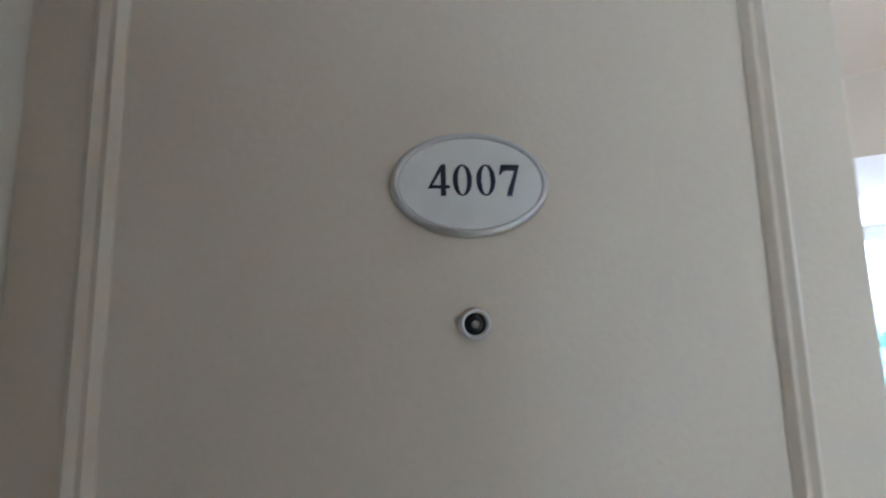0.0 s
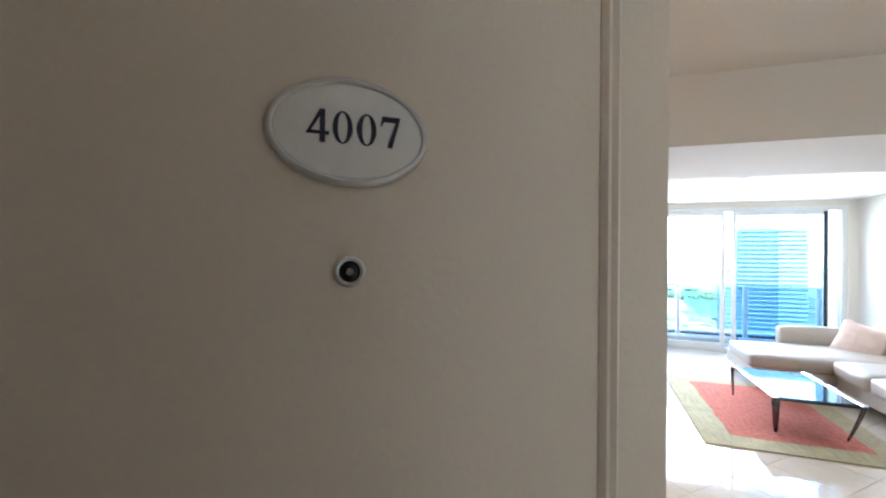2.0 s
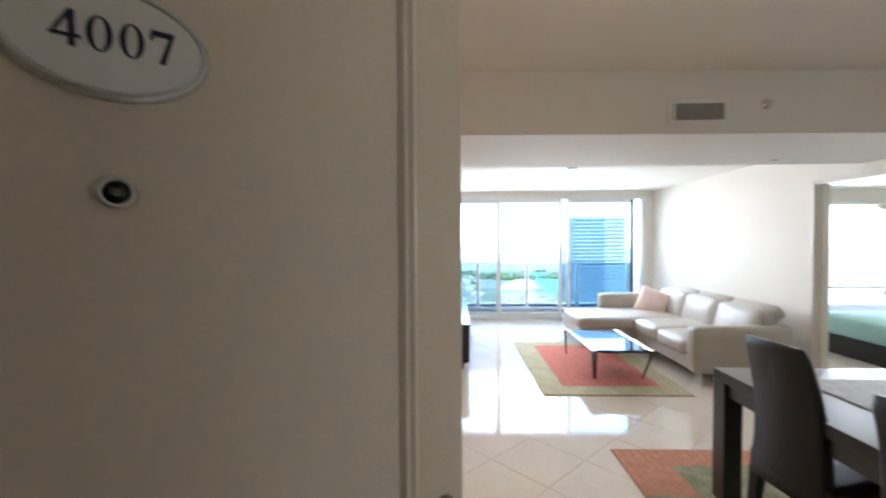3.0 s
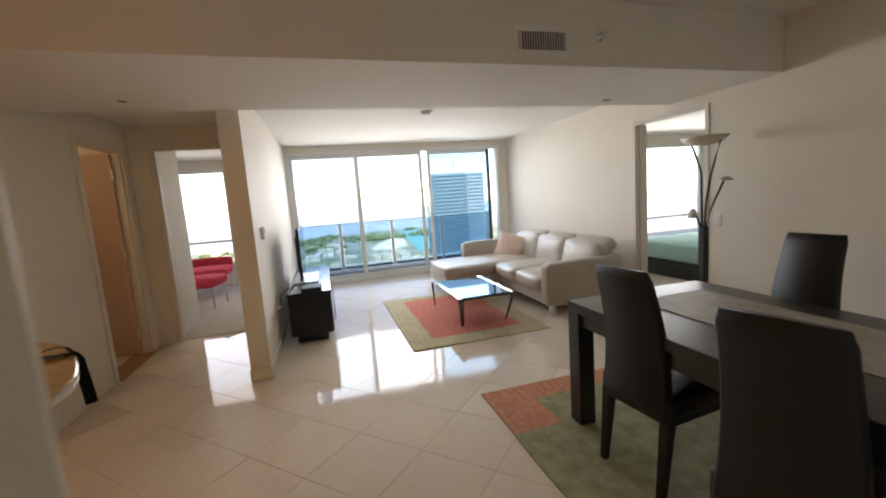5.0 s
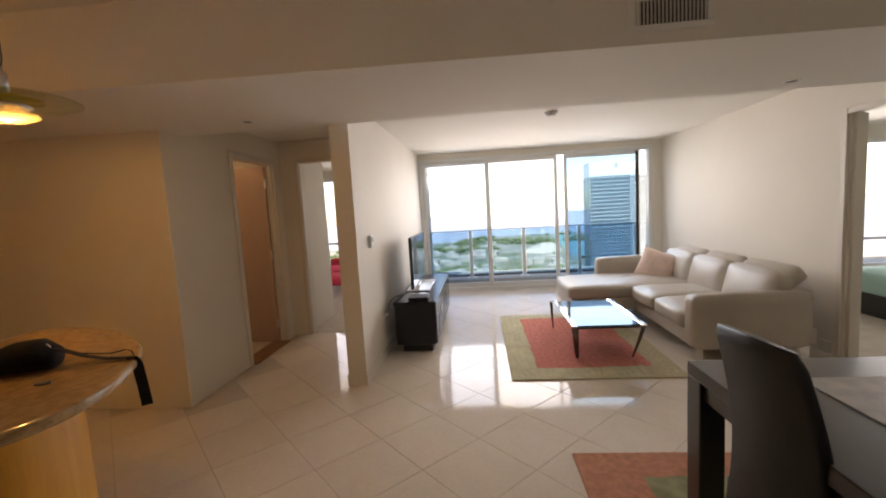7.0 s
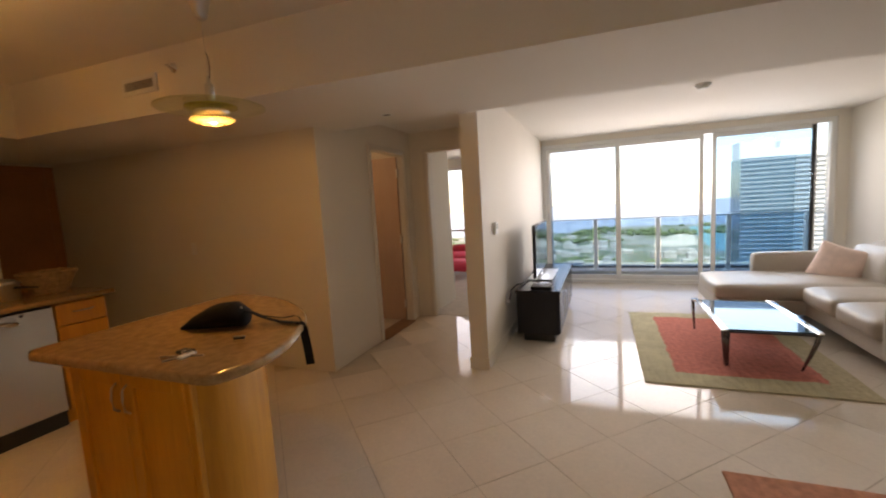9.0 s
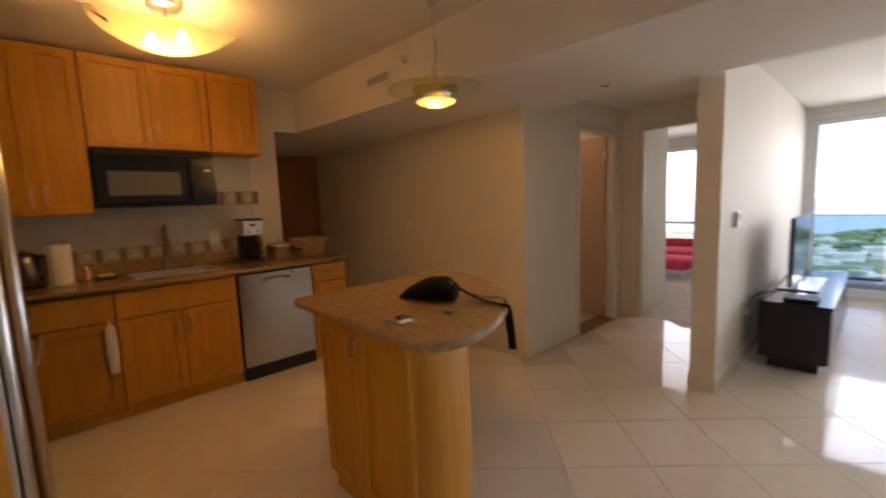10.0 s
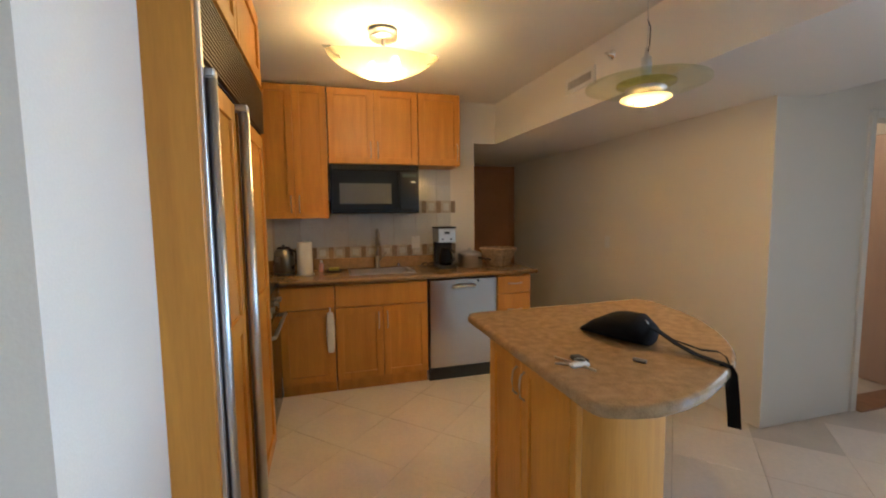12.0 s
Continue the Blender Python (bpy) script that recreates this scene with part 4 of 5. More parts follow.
def base_unit(y0, y1, doors, drawer, label):
    c = thing("base_cabinet", label, "cabinet", "kitchen base cabinets")
    part("body", boxes((-3.39, y0, 0.10, KX, y1, 0.875)), MAPLE, c)
    part("plinth", boxes((-3.39, y0, 0.0, KX - 0.035, y1, 0.10)), MAPLE, c)
    w = (y1 - y0) / doors
    for i in range(doors):
        d = shaker_x(KX, y0 + i * w + 0.003, y0 + (i + 1) * w - 0.003, 0.105, 0.685, c)
        pull_z(KX, (y0 + (i + 1) * w - 0.035) if (i == 0) else (y0 + i * w + 0.035), 0.50, 0.64, d)
    part("drawer_front" if drawer else "false_front", boxes((KX, y0 + 0.003, 0.695, KX + 0.02, y1 - 0.003, 0.868), bevel=0.003), MAPLE, c)
    return c


base_unit(0.72, 1.125, 1, True, "maple base cabinet with one door and drawer")
base_unit(1.13, 1.875, 2, False, "maple sink base cabinet with two doors")
c = thing("base_cabinet", "narrow maple drawer cabinet at the counter end", "cabinet", "kitchen base cabinets")
part("body", boxes((-3.39, 2.50, 0.10, KX, 2.82, 0.875), bevel=0.002), MAPLE, c)
part("plinth", boxes((-3.39, 2.50, 0.0, KX - 0.035, 2.82, 0.10)), MAPLE, c)
for z0, z1 in ((0.72, 0.868), (0.42, 0.71), (0.11, 0.41)):
    d = part("drawer_front", boxes((KX, 2.503, z0, KX + 0.02, 2.817, z1), bevel=0.003), MAPLE, c)
    pull_y(KX, (z0 + z1) / 2 + 0.01, 2.60, 2.73, d)
DWSTEEL = mat("appliance_steel", (0.52, 0.50, 0.47), 0.22, 1.0, vary=0.07, scale=2, fine=160, bump=0.004)
dw = thing("dishwasher", "stainless steel dishwasher with a curved bar handle", "dishwasher")
part("body", boxes((-3.38, 1.885, 0.09, KX - 0.005, 2.495, 0.87)), BLACKMATT, dw)
part("door", boxes((KX - 0.004, 1.89, 0.115, KX + 0.022, 2.49, 0.868), bevel=0.004), DWSTEEL, dw, "brushed steel door")
part("kick_plate", boxes((KX - 0.03, 1.89, 0.0, KX - 0.006, 2.49, 0.112)), BLACKMATT, dw)
part("handle", tube([(KX + 0.02, 2.09, 0.80), (KX + 0.05, 2.10, 0.805), (KX + 0.06, 2.19, 0.812), (KX + 0.05, 2.28, 0.805), (KX + 0.02, 2.29, 0.80)], 0.014, 10), CHROME, dw, "", True)
part("dial", lathe([(0.009, 0), (0.009, 0.004), (0.0001, 0.005)], 16), BLACKMATT, dw).matrix_basis = Matrix.Translation((KX + 0.022, 2.32, 0.845)) @ Matrix.Rotation(radians(90), 4, 'Y')
struct_top = thing("kitchen_worktop", "brown granite worktop with rounded edge and steel sink", "worktop")
part("slab", boxes((-3.39, 0.10, KT - 0.035, KX + 0.045, 1.27, KT), (-3.39, 1.27, KT - 0.035, -3.28, 1.80, KT), (-2.93, 1.27, KT - 0.035, KX + 0.045, 1.80, KT), (-3.39, 1.80, KT - 0.035, KX + 0.045, 2.87, KT)), GRANITE, struct_top)
part("nosing", tube([(KX + 0.043, 0.72, KT - 0.0178), (KX + 0.043, 2.87, KT - 0.0178)], 0.0176, 12), GRANITE, struct_top, "", True)
part("backsplash_strip", boxes((-3.395, 0.10, KT, -3.37, 2.27, KT + 0.10), bevel=0.003), GRANITE, struct_top)
part("sink", boxes((-3.28, 1.27, KT - 0.20, -2.93, 1.80, KT - 0.19), (-3.285, 1.265, KT - 0.19, -3.27, 1.805, KT - 0.002), (-2.945, 1.265, KT - 0.19, -2.925, 1.805, KT - 0.002), (-3.27, 1.265, KT - 0.19, -2.945, 1.28, KT - 0.002), (-3.27, 1.79, KT - 0.19, -2.945, 1.805, KT - 0.002)), STEEL, struct_top, "stainless steel sink bowl")
part("sink_rim", boxes((-3.29, 1.26, KT, -3.27, 1.81, KT + 0.004), (-2.95, 1.26, KT, -2.92, 1.81, KT + 0.004), (-3.27, 1.26, KT, -2.95, 1.28, KT + 0.004), (-3.27, 1.79, KT, -2.95, 1.81, KT + 0.004)), STEEL, struct_top)

faucet = thing("faucet", "tall curved brushed nickel kitchen faucet", "faucet")
FX, FY = -3.33, 1.53
NICKEL = mat("brushed_nickel", (0.42, 0.38, 0.33), 0.3, 1.0, vary=0.05, bump=0)
part("base", lathe([(0.028, KT), (0.028, KT + 0.015), (0.02, KT + 0.04), (0.018, KT + 0.12)], 20, FX, FY), NICKEL, faucet, "", True)
part("spout", tube([(FX, FY, KT + 0.1), (FX, FY, KT + 0.27), (FX + 0.03, FY, KT + 0.335), (FX + 0.09, FY, KT + 0.36), (FX + 0.14, FY, KT + 0.32), (FX + 0.155, FY, KT + 0.22)], 0.014, 10, [0.016, 0.014, 0.014, 0.014, 0.016, 0.02]), NICKEL, faucet, "", True)
part("lever", tube([(FX, FY + 0.015, KT + 0.07), (FX + 0.01, FY + 0.06, KT + 0.11), (FX + 0.02, FY + 0.085, KT + 0.15)], 0.008, 8), NICKEL, faucet, "", True)
soap = thing("soap_pump", "small chrome soap dispenser pump", "soap dispenser")
part("body", lathe([(0.018, KT), (0.018, KT + 0.02), (0.01, KT + 0.03), (0.009, KT + 0.055), (0.0001, KT + 0.056)], 16, -3.33, 1.73), CHROME, soap, "", True)
part("nozzle", tube([(-3.33, 1.73, KT + 0.05), (-3.28, 1.73, KT + 0.045)], 0.006, 8), CHROME, soap)


def wall_unit(y0, y1, z0, doors, pulls, label, x=-3.09):
    c = thing("wall_cabinet", label, "cabinet", "kitchen wall cabinets")
    part("body", boxes((-3.39, y0, z0, x, y1, 2.475), bevel=0.002), MAPLE, c)
    w = (y1 - y0) / doors
    for i in range(doors):
        d = shaker_x(x, y0 + i * w + 0.002, y0 + (i + 1) * w - 0.002, z0 + 0.004, 2.465, c)
        pull_z(x, y0 + pulls[i], z0 + 0.05, z0 + 0.19, d)
    return c


wall_unit(0.58, 1.115, 1.39, 2, (0.165 + 0.07, 0.165 + 0.135), "tall maple wall cabinet with two framed doors")
wall_unit(1.12, 1.88, 1.845, 2, (0.35, 0.41), "maple wall cabinet with two doors above the microwave")
wall_unit(1.885, 2.27, 1.845, 1, (0.355,), "maple wall cabinet with one framed door")
mw = thing("microwave", "black over-range microwave with grey window", "microwave")
part("body", boxes((-3.39, 1.125, 1.43, -3.035, 1.875, 1.84), bevel=0.004), BLACKGLOSS, mw)
part("door", boxes((-3.035, 1.13, 1.455, -3.015, 1.70, 1.79), bevel=0.004), BLACKGLOSS, mw)
part("window", boxes((-3.015, 1.20, 1.51, -3.013, 1.63, 1.68)), mat("microwave_mesh", (0.10, 0.10, 0.10), 0.35, vary=0.1), mw, "grey mesh window")
part("handle", tube([(-3.02, 1.69, 1.48), (-2.985, 1.69, 1.50), (-2.98, 1.69, 1.62), (-2.985, 1.69, 1.74), (-3.02, 1.69, 1.76)], 0.009, 8), BLACKGLOSS, mw, "", True)
part("control_panel", boxes((-3.035, 1.705, 1.455, -3.017, 1.872, 1.79), bevel=0.003), BLACKGLOSS, mw)
part("display", boxes((-3.017, 1.73, 1.735, -3.0155, 1.85, 1.765)), mat("dark_display", (0.03, 0.05, 0.05), 0.2, vary=0.1), mw)
part("vent_grille", boxes(*[(-3.034, 1.14, 1.797 + 0.008 * i, -3.022, 1.86, 1.801 + 0.008 * i) for i in range(5)]), BLACKMATT, mw)
part("badge", boxes((-3.017, 1.80, 1.69, -3.0155, 1.84, 1.70)), WHITE, mw)

# backsplash tiles
SPLASH = mat("white_glazed_tile", (0.62, 0.62, 0.58), 0.12, vary=0.06, scale=9, fine=60, bump=0.004)
DECO_A = mat("deco_tile_pale", (0.48, 0.43, 0.34), 0.35, vary=0.25, scale=40, fine=200)
DECO_B = mat("deco_tile_dark", (0.27, 0.19, 0.12), 0.35, vary=0.25, scale=40, fine=200)
splash = tagged(new("backsplash"), "pale glazed wall tiles with a band of small decorated tiles", "backsplash", kind="structure")
part("grout_bed", boxes((-3.40, 0.62, KT + 0.10, -3.394, 2.27, 1.845)), GROUT, splash)
for zr, (z0, z1) in enumerate(((1.125, 1.425), (1.545, 1.70), (1.70, 1.845))):
    y = 0.64
    while y < 2.26:
        y1 = min(y + 0.212, 2.268)
        part("tile", boxes((-3.394, y + 0.0015, z0 + 0.0015, -3.386, y1 - 0.0015, z1 - 0.0015), bevel=0.0015), SPLASH, splash)
        y = y1
for z0, z1 in ((1.023, 1.123), (1.428, 1.543)):
    y = 0.70
    while y < 2.24:
        part("deco_tile", boxes((-3.394, y + 0.001, z0, -3.385, y + 0.098, z1), bevel=0.0015), DECO_A, splash)
        part("deco_inset", boxes((-3.385, y + 0.022, z0 + 0.022, -3.381, y + 0.078, z1 - 0.022), bevel=0.0015), SPLASH, splash)
        part("deco_tile", boxes((-3.394, y + 0.101, z0, -3.385, y + 0.145, z1), bevel=0.0015), DECO_B, splash)
        y += 0.147
outlet = thing("wall_outlet", "white double outlet on the kitchen backsplash", "outlet")
part("plate", boxes((-3.385, 1.87, 1.09, -3.377, 1.95, 1.205), bevel=0.002), WHITE, outlet)
part("socket", boxes((-3.377, 1.895, 1.105, -3.374, 1.925, 1.135), (-3.377, 1.895, 1.155, -3.374, 1.925, 1.185), bevel=0.001), WHITE, outlet)

# things on the worktop
kettle = thing("kettle", "dark steel electric kettle with black handle on the worktop", "kettle")
part("body", lathe([(0.078, KT + 0.02), (0.086, KT + 0.03), (0.086, KT + 0.12), (0.074, KT + 0.205), (0.055, KT + 0.22)], 28, -3.17, 0.73), mat("dark_steel", (0.20, 0.18, 0.16), 0.28, 1.0, vary=0.1, bump=0), kettle, "", True)
part("lid", lathe([(0.056, KT + 0.22), (0.048, KT + 0.235), (0.012, KT + 0.24), (0.01, KT + 0.252), (0.0001, KT + 0.254)], 24, -3.17, 0.73), BLACKMATT, kettle, "", True)
part("base", lathe([(0.085, KT), (0.085, KT + 0.015), (0.07, KT + 0.021)], 28, -3.17, 0.73), BLACKMATT, kettle, "", True)
part("handle", tube([(-3.13, 0.78, KT + 0.21), (-3.10, 0.835, KT + 0.20), (-3.10, 0.84, KT + 0.11), (-3.12, 0.80, KT + 0.06)], 0.014, 8), BLACKMATT, kettle, "", True)
PAPER = mat("paper", (0.78, 0.75, 0.68), 0.9, vary=0.03, scale=20, fine=200, bump=0.04)
towel = thing("paper_towel_roll", "upright white paper towel roll", "paper towels")
part("roll", lathe([(0.062, KT + 0.012), (0.063, KT + 0.02), (0.063, KT + 0.27), (0.060, KT + 0.275), (0.022, KT + 0.275), (0.020, KT + 0.262)], 32, -3.10, 0.90), PAPER, towel, "", True)
part("stand", lathe([(0.075, KT), (0.075, KT + 0.01), (0.01, KT + 0.012), (0.008, KT + 0.29), (0.0001, KT + 0.292)], 28, -3.10, 0.90), STEEL, towel, "", True)
bottle = thing("soap_bottle", "small bottle with red and white label by the sink", "bottle")
part("body", lathe([(0.02, KT), (0.022, KT + 0.01), (0.021, KT + 0.06), (0.010, KT + 0.08)], 18, -3.25, 1.03), mat("bottle_pink", (0.62, 0.35, 0.30), 0.4), bottle, "", True)
part("cap", lathe([(0.011, KT + 0.08), (0.011, KT + 0.10), (0.0001, KT + 0.101)], 16, -3.25, 1.03), WHITE, bottle)
dish = thing("sponge_dish", "yellow sponge on a dark dish", "sponge")
part("dish", lathe([(0.05, KT), (0.07, KT + 0.008), (0.068, KT + 0.011), (0.0001, KT + 0.007)], 24, -3.22, 1.14), BLACKMATT, dish, "", True)
part("sponge", boxes((-3.25, 1.09, KT + 0.010, -3.20, 1.18, KT + 0.035), bevel=0.006), mat("sponge_yellow", (0.62, 0.50, 0.08), 0.9, vary=0.2, scale=60), dish, "yellow sponge")
glasses = thing("eyeglasses", "folded dark-framed eyeglasses on the worktop", "glasses")
for y in (1.96, 2.02):
    pts = [(-3.2 + 0.002 * math.sin(a), y + 0.026 * math.cos(a), KT + 0.026 + 0.021 * math.sin(a)) for a in [2 * math.pi * k / 14 for k in range(15)]]
    part("rim", tube(pts, 0.0045, 6), BLACKMATT, glasses)
part("temple", tube([(-3.2, 1.932, KT + 0.035), (-3.27, 1.94, KT + 0.03), (-3.31, 1.945, KT + 0.006)], 0.003, 6), BLACKMATT, glasses)
part("temple", tube([(-3.2, 2.048, KT + 0.035), (-3.27, 2.04, KT + 0.03), (-3.31, 2.035, KT + 0.006)], 0.003, 6), BLACKMATT, glasses)
coffee_m = thing("coffee_maker", "black and steel drip coffee maker with glass carafe", "coffee maker")
part("base", boxes((-3.26, 2.05, KT, -3.04, 2.22, KT + 0.03), bevel=0.006), BLACKMATT, coffee_m)
part("column", boxes((-3.26, 2.055, KT + 0.03, -3.18, 2.215, KT + 0.24), bevel=0.006), BLACKMATT, coffee_m)
part("head", boxes((-3.26, 2.05, KT + 0.235, -3.06, 2.22, KT + 0.365), bevel=0.008), STEEL, coffee_m, "brushed steel control head")
part("lid", boxes((-3.262, 2.045, KT + 0.365, -3.058, 2.225, KT + 0.378), bevel=0.005), BLACKMATT, coffee_m)
part("carafe", lathe([(0.055, KT + 0.032), (0.066, KT + 0.06), (0.064, KT + 0.12), (0.045, KT + 0.17), (0.047, KT + 0.18)], 26, -3.11, 2.135), BLACKGLOSS, coffee_m, "dark glass carafe", True)
part("carafe_handle", tube([(-3.06, 2.16, KT + 0.17), (-3.03, 2.19, KT + 0.16), (-3.03, 2.19, KT + 0.08), (-3.06, 2.165, KT + 0.06)], 0.008, 8), BLACKMATT, coffee_m, "", True)
part("button", boxes((-3.06, 2.085, KT + 0.26, -3.057, 2.10, KT + 0.275), (-3.06, 2.165, KT + 0.26, -3.057, 2.18, KT + 0.275), (-3.06, 2.11, KT + 0.315, -3.057, 2.16, KT + 0.335), bevel=0.002), BLACKMATT, coffee_m)
pot = thing("saucepan", "small steel pot with lid on the worktop", "pot")
part("body", lathe([(0.105, KT), (0.112, KT + 0.01), (0.112, KT + 0.11), (0.117, KT + 0.115)], 30, -3.14, 2.38), STEEL, pot, "", True)
part("lid", lathe([(0.117, KT + 0.115), (0.09, KT + 0.14), (0.015, KT + 0.155), (0.014, KT + 0.178), (0.0001, KT + 0.18)], 30, -3.14, 2.38), STEEL, pot, "", True)
part("handle", tube([(-3.06, 2.42, KT + 0.09), (-2.98, 2.47, KT + 0.085), (-2.92, 2.50, KT + 0.08)], 0.01, 8), BLACKMATT, pot, "", True)
WICKER = mat("wicker", (0.38, 0.25, 0.14), 0.8, vary=0.4, scale=30, fine=160, bump=0.2)
bask = thing("basket", "round woven wicker basket on the worktop", "basket")
for k in range(8):
    r = 0.085 + 0.009 * k
    z = KT + 0.012 + 0.021 * k
    part("coil", tube([(-3.12 + r * math.cos(a), 2.66 + r * 1.15 * math.sin(a), z + 0.003 * math.sin(9 * a + k)) for a in [2 * math.pi * i / 28 for i in range(29)]], 0.0125, 6), WICKER, bask, "", True)
part("bottom", lathe([(0.09, KT + 0.002), (0.0001, KT + 0.004)], 24, -3.12, 2.66), WICKER, bask)
hang = thing("dish_towel", "white hand towel hanging from a cabinet pull", "towel")
part("cloth", cushion(KX + 0.026, 1.065, 0.35, KX + 0.05, 1.115, 0.66, 0.006), PAPER, hang, "", True)
part("loop", tube([(KX + 0.045, 1.09, 0.61), (KX + 0.052, 1.09, 0.68), (KX + 0.035, 1.09, 0.70)], 0.006, 8), PAPER, hang)

# ---- refrigerator wall ----
FY0 = 0.775
fridge = thing("refrigerator", "built-in refrigerator with maple door panels and steel handles", "refrigerator")
part("side_panel", boxes((-0.745, 0.09, 0.0, -0.721, FY0 + 0.002, 2.475), bevel=0.002), MAPLE, fridge, "tall maple side panel")
part("body", boxes((-1.95, 0.09, 0.10, -0.746, FY0 - 0.03, 2.10)), BLACKMATT, fridge)
part("kick_plate", boxes((-1.95, 0.12, 0.0, -0.746, FY0 - 0.06, 0.10)), BLACKMATT, fridge)
part("trim", boxes((-0.768, FY0 - 0.03, 0.10, -0.746, FY0 + 0.012, 2.12), bevel=0.002), STEEL, fridge, "steel edge trim")


def shaker_y(y, x0, x1, z0, z1, parent, rails=()):
    """A framed front that faces +y, its centre panel a piece of its own."""
    d = part("door", boxes((x0, y, z0, x0 + 0.06, y + 0.022, z1), (x1 - 0.06, y, z0, x1, y + 0.022, z1), (x0 + 0.06, y, z1 - 0.07, x1 - 0.06, y + 0.022, z1), (x0 + 0.06, y, z0, x1 - 0.06, y + 0.022, z0 + 0.07), *[(x0 + 0.06, y, r - 0.035, x1 - 0.06, y + 0.022, r + 0.035) for r in rails], bevel=0.002), MAPLE, parent)
    part("panel", boxes((x0 + 0.059, y, z0 + 0.069, x1 - 0.059, y + 0.010, z1 - 0.069)), MAPLE, d)
    return d


d = shaker_y(FY0 - 0.028, -1.25, -0.822, 0.12, 1.84, fridge, (1.0,))
part("handle", tube([(-0.797, FY0 + 0.02, 0.14), (-0.797, FY0 + 0.02, 1.80)], 0.017, 16), STEEL, d, "full-height steel handle", True)
part("handle_bracket", boxes((-0.818, FY0 - 0.02, 1.80, -0.778, FY0 + 0.034, 1.825), bevel=0.004), STEEL, d)
d = shaker_y(FY0 - 0.028, -1.945, -1.30, 0.12, 1.84, fridge, (1.0,))
part("handle", tube([(-1.275, FY0 + 0.02, 0.14), (-1.275, FY0 + 0.02, 1.82)], 0.021, 16), STEEL, d, "full-height steel handle", True)
part("handle_bracket", boxes((-1.30, FY0 - 0.02, 1.82, -1.252, FY0 + 0.038, 1.845), bevel=0.004), STEEL, d)
part("grille_backing", boxes((-1.945, FY0 - 0.03, 1.855, -0.77, FY0 - 0.012, 2.085)), BLACKMATT, fridge)
GRILLE = mat("grille_bronze", (0.10, 0.075, 0.05), 0.35, 0.6, vary=0.1)
for k in range(15):
    z = 1.862 + 0.0148 * k
    part("grille_slat", boxes((-1.945, FY0 - 0.012, z, -0.77, FY0 + 0.004, z + 0.006)), GRILLE, fridge)
c = thing("wall_cabinet", "maple cabinet with two doors above the refrigerator", "cabinet")
part("body", boxes((-1.95, 0.09, 2.105, -0.75, FY0 - 0.022, 2.475)), MAPLE, c)
for a, b in ((-1.945, -1.35), (-1.345, -0.752)):
    shaker_y(FY0 - 0.021, a, b, 2.11, 2.47, c)
rng = thing("range", "black glass electric range with oven door", "stove")
part("body", boxes((-2.72, 0.09, 0.0, -1.97, 0.70, 0.895), bevel=0.004), BLACKMATT, rng)
part("cooktop", boxes((-2.72, 0.09, 0.895, -1.97, 0.735, 0.925), bevel=0.006), BLACKGLOSS, rng)
part("oven_door", boxes((-2.71, 0.70, 0.20, -1.98, 0.73, 0.74), bevel=0.006), BLACKGLOSS, rng)
part("oven_handle", tube([(-2.66, 0.73, 0.69), (-2.66, 0.775, 0.70), (-2.03, 0.775, 0.70), (-2.03, 0.73, 0.69)], 0.012, 10), STEEL, rng, "", True)
part("drawer", boxes((-2.71, 0.70, 0.03, -1.98, 0.725, 0.19), bevel=0.006), BLACKGLOSS, rng)
part("control_strip", boxes((-2.71, 0.70, 0.75, -1.98, 0.728, 0.89), bevel=0.006), BLACKGLOSS, rng)
for x in (-2.6, -2.45, -2.24, -2.09):
    part("knob", tube([(x, 0.728, 0.82), (x, 0.755, 0.82)], 0.018, 14), STEEL, rng)

def smooth_outline(pts, n=6):
    """A closed plan curve through points, straight ends kept."""
    out = []
    k = len(pts)
    for i in range(k - 1):
        p0, p1, p2, p3 = (Vector(pts[max(0, i - 1)]), Vector(pts[i]), Vector(pts[i + 1]), Vector(pts[min(k - 1, i + 2)]))
        for j in range(n):
            t = j / n
            out.append(tuple(0.5 * ((2 * p1) + (p2 - p0) * t + (2 * p0 - 5 * p1 + 4 * p2 - p3) * t * t + (3 * p1 - p0 - 3 * p2 + p3) * t ** 3)))
    out.append(tuple(pts[-1]))
    return out


# ---- island ----
island = thing("kitchen_island", "maple kitchen island with curved end panel", "island")
ISO = [(-1.16, 1.80), (-0.49, 1.80), (-0.465, 1.86), (-0.468, 1.95), (-0.505, 2.06), (-0.60, 2.20), (-0.75, 2.35), (-0.94, 2.45), (-1.16, 2.50)]
part("body", prism([ISO[0]] + smooth_outline(ISO[1:], 7), 0.09, 0.885), MAPLE, island, "", False)
part("plinth", prism([(x * 0.97 - 0.02, y * 0.97 + 0.06) for x, y in ISO], 0.0, 0.09), MAPLE, island)
for x0, x1 in ((-1.157, -0.852), (-0.846, -0.525)):
    d = part("door", boxes((x0, 1.778, 0.10, x0 + 0.055, 1.80, 0.875), (x1 - 0.055, 1.778, 0.10, x1, 1.80, 0.875), (x0 + 0.055, 1.778, 0.82, x1 - 0.055, 1.80, 0.875), (x0 + 0.055, 1.778, 0.10, x1 - 0.055, 1.80, 0.155), bevel=0.002), MAPLE, island)
    part("panel", boxes((x0 + 0.054, 1.790, 0.154, x1 - 0.054, 1.80, 0.821)), MAPLE, d)
    hx = x1 - 0.028 if x0 < -1 else x0 + 0.028
    part("handle", tube([(hx, 1.778, 0.72), (hx, 1.760, 0.735), (hx, 1.755, 0.775), (hx, 1.760, 0.815), (hx, 1.778, 0.83)], 0.004, 8), BRONZE, d, "curved metal pull", True)
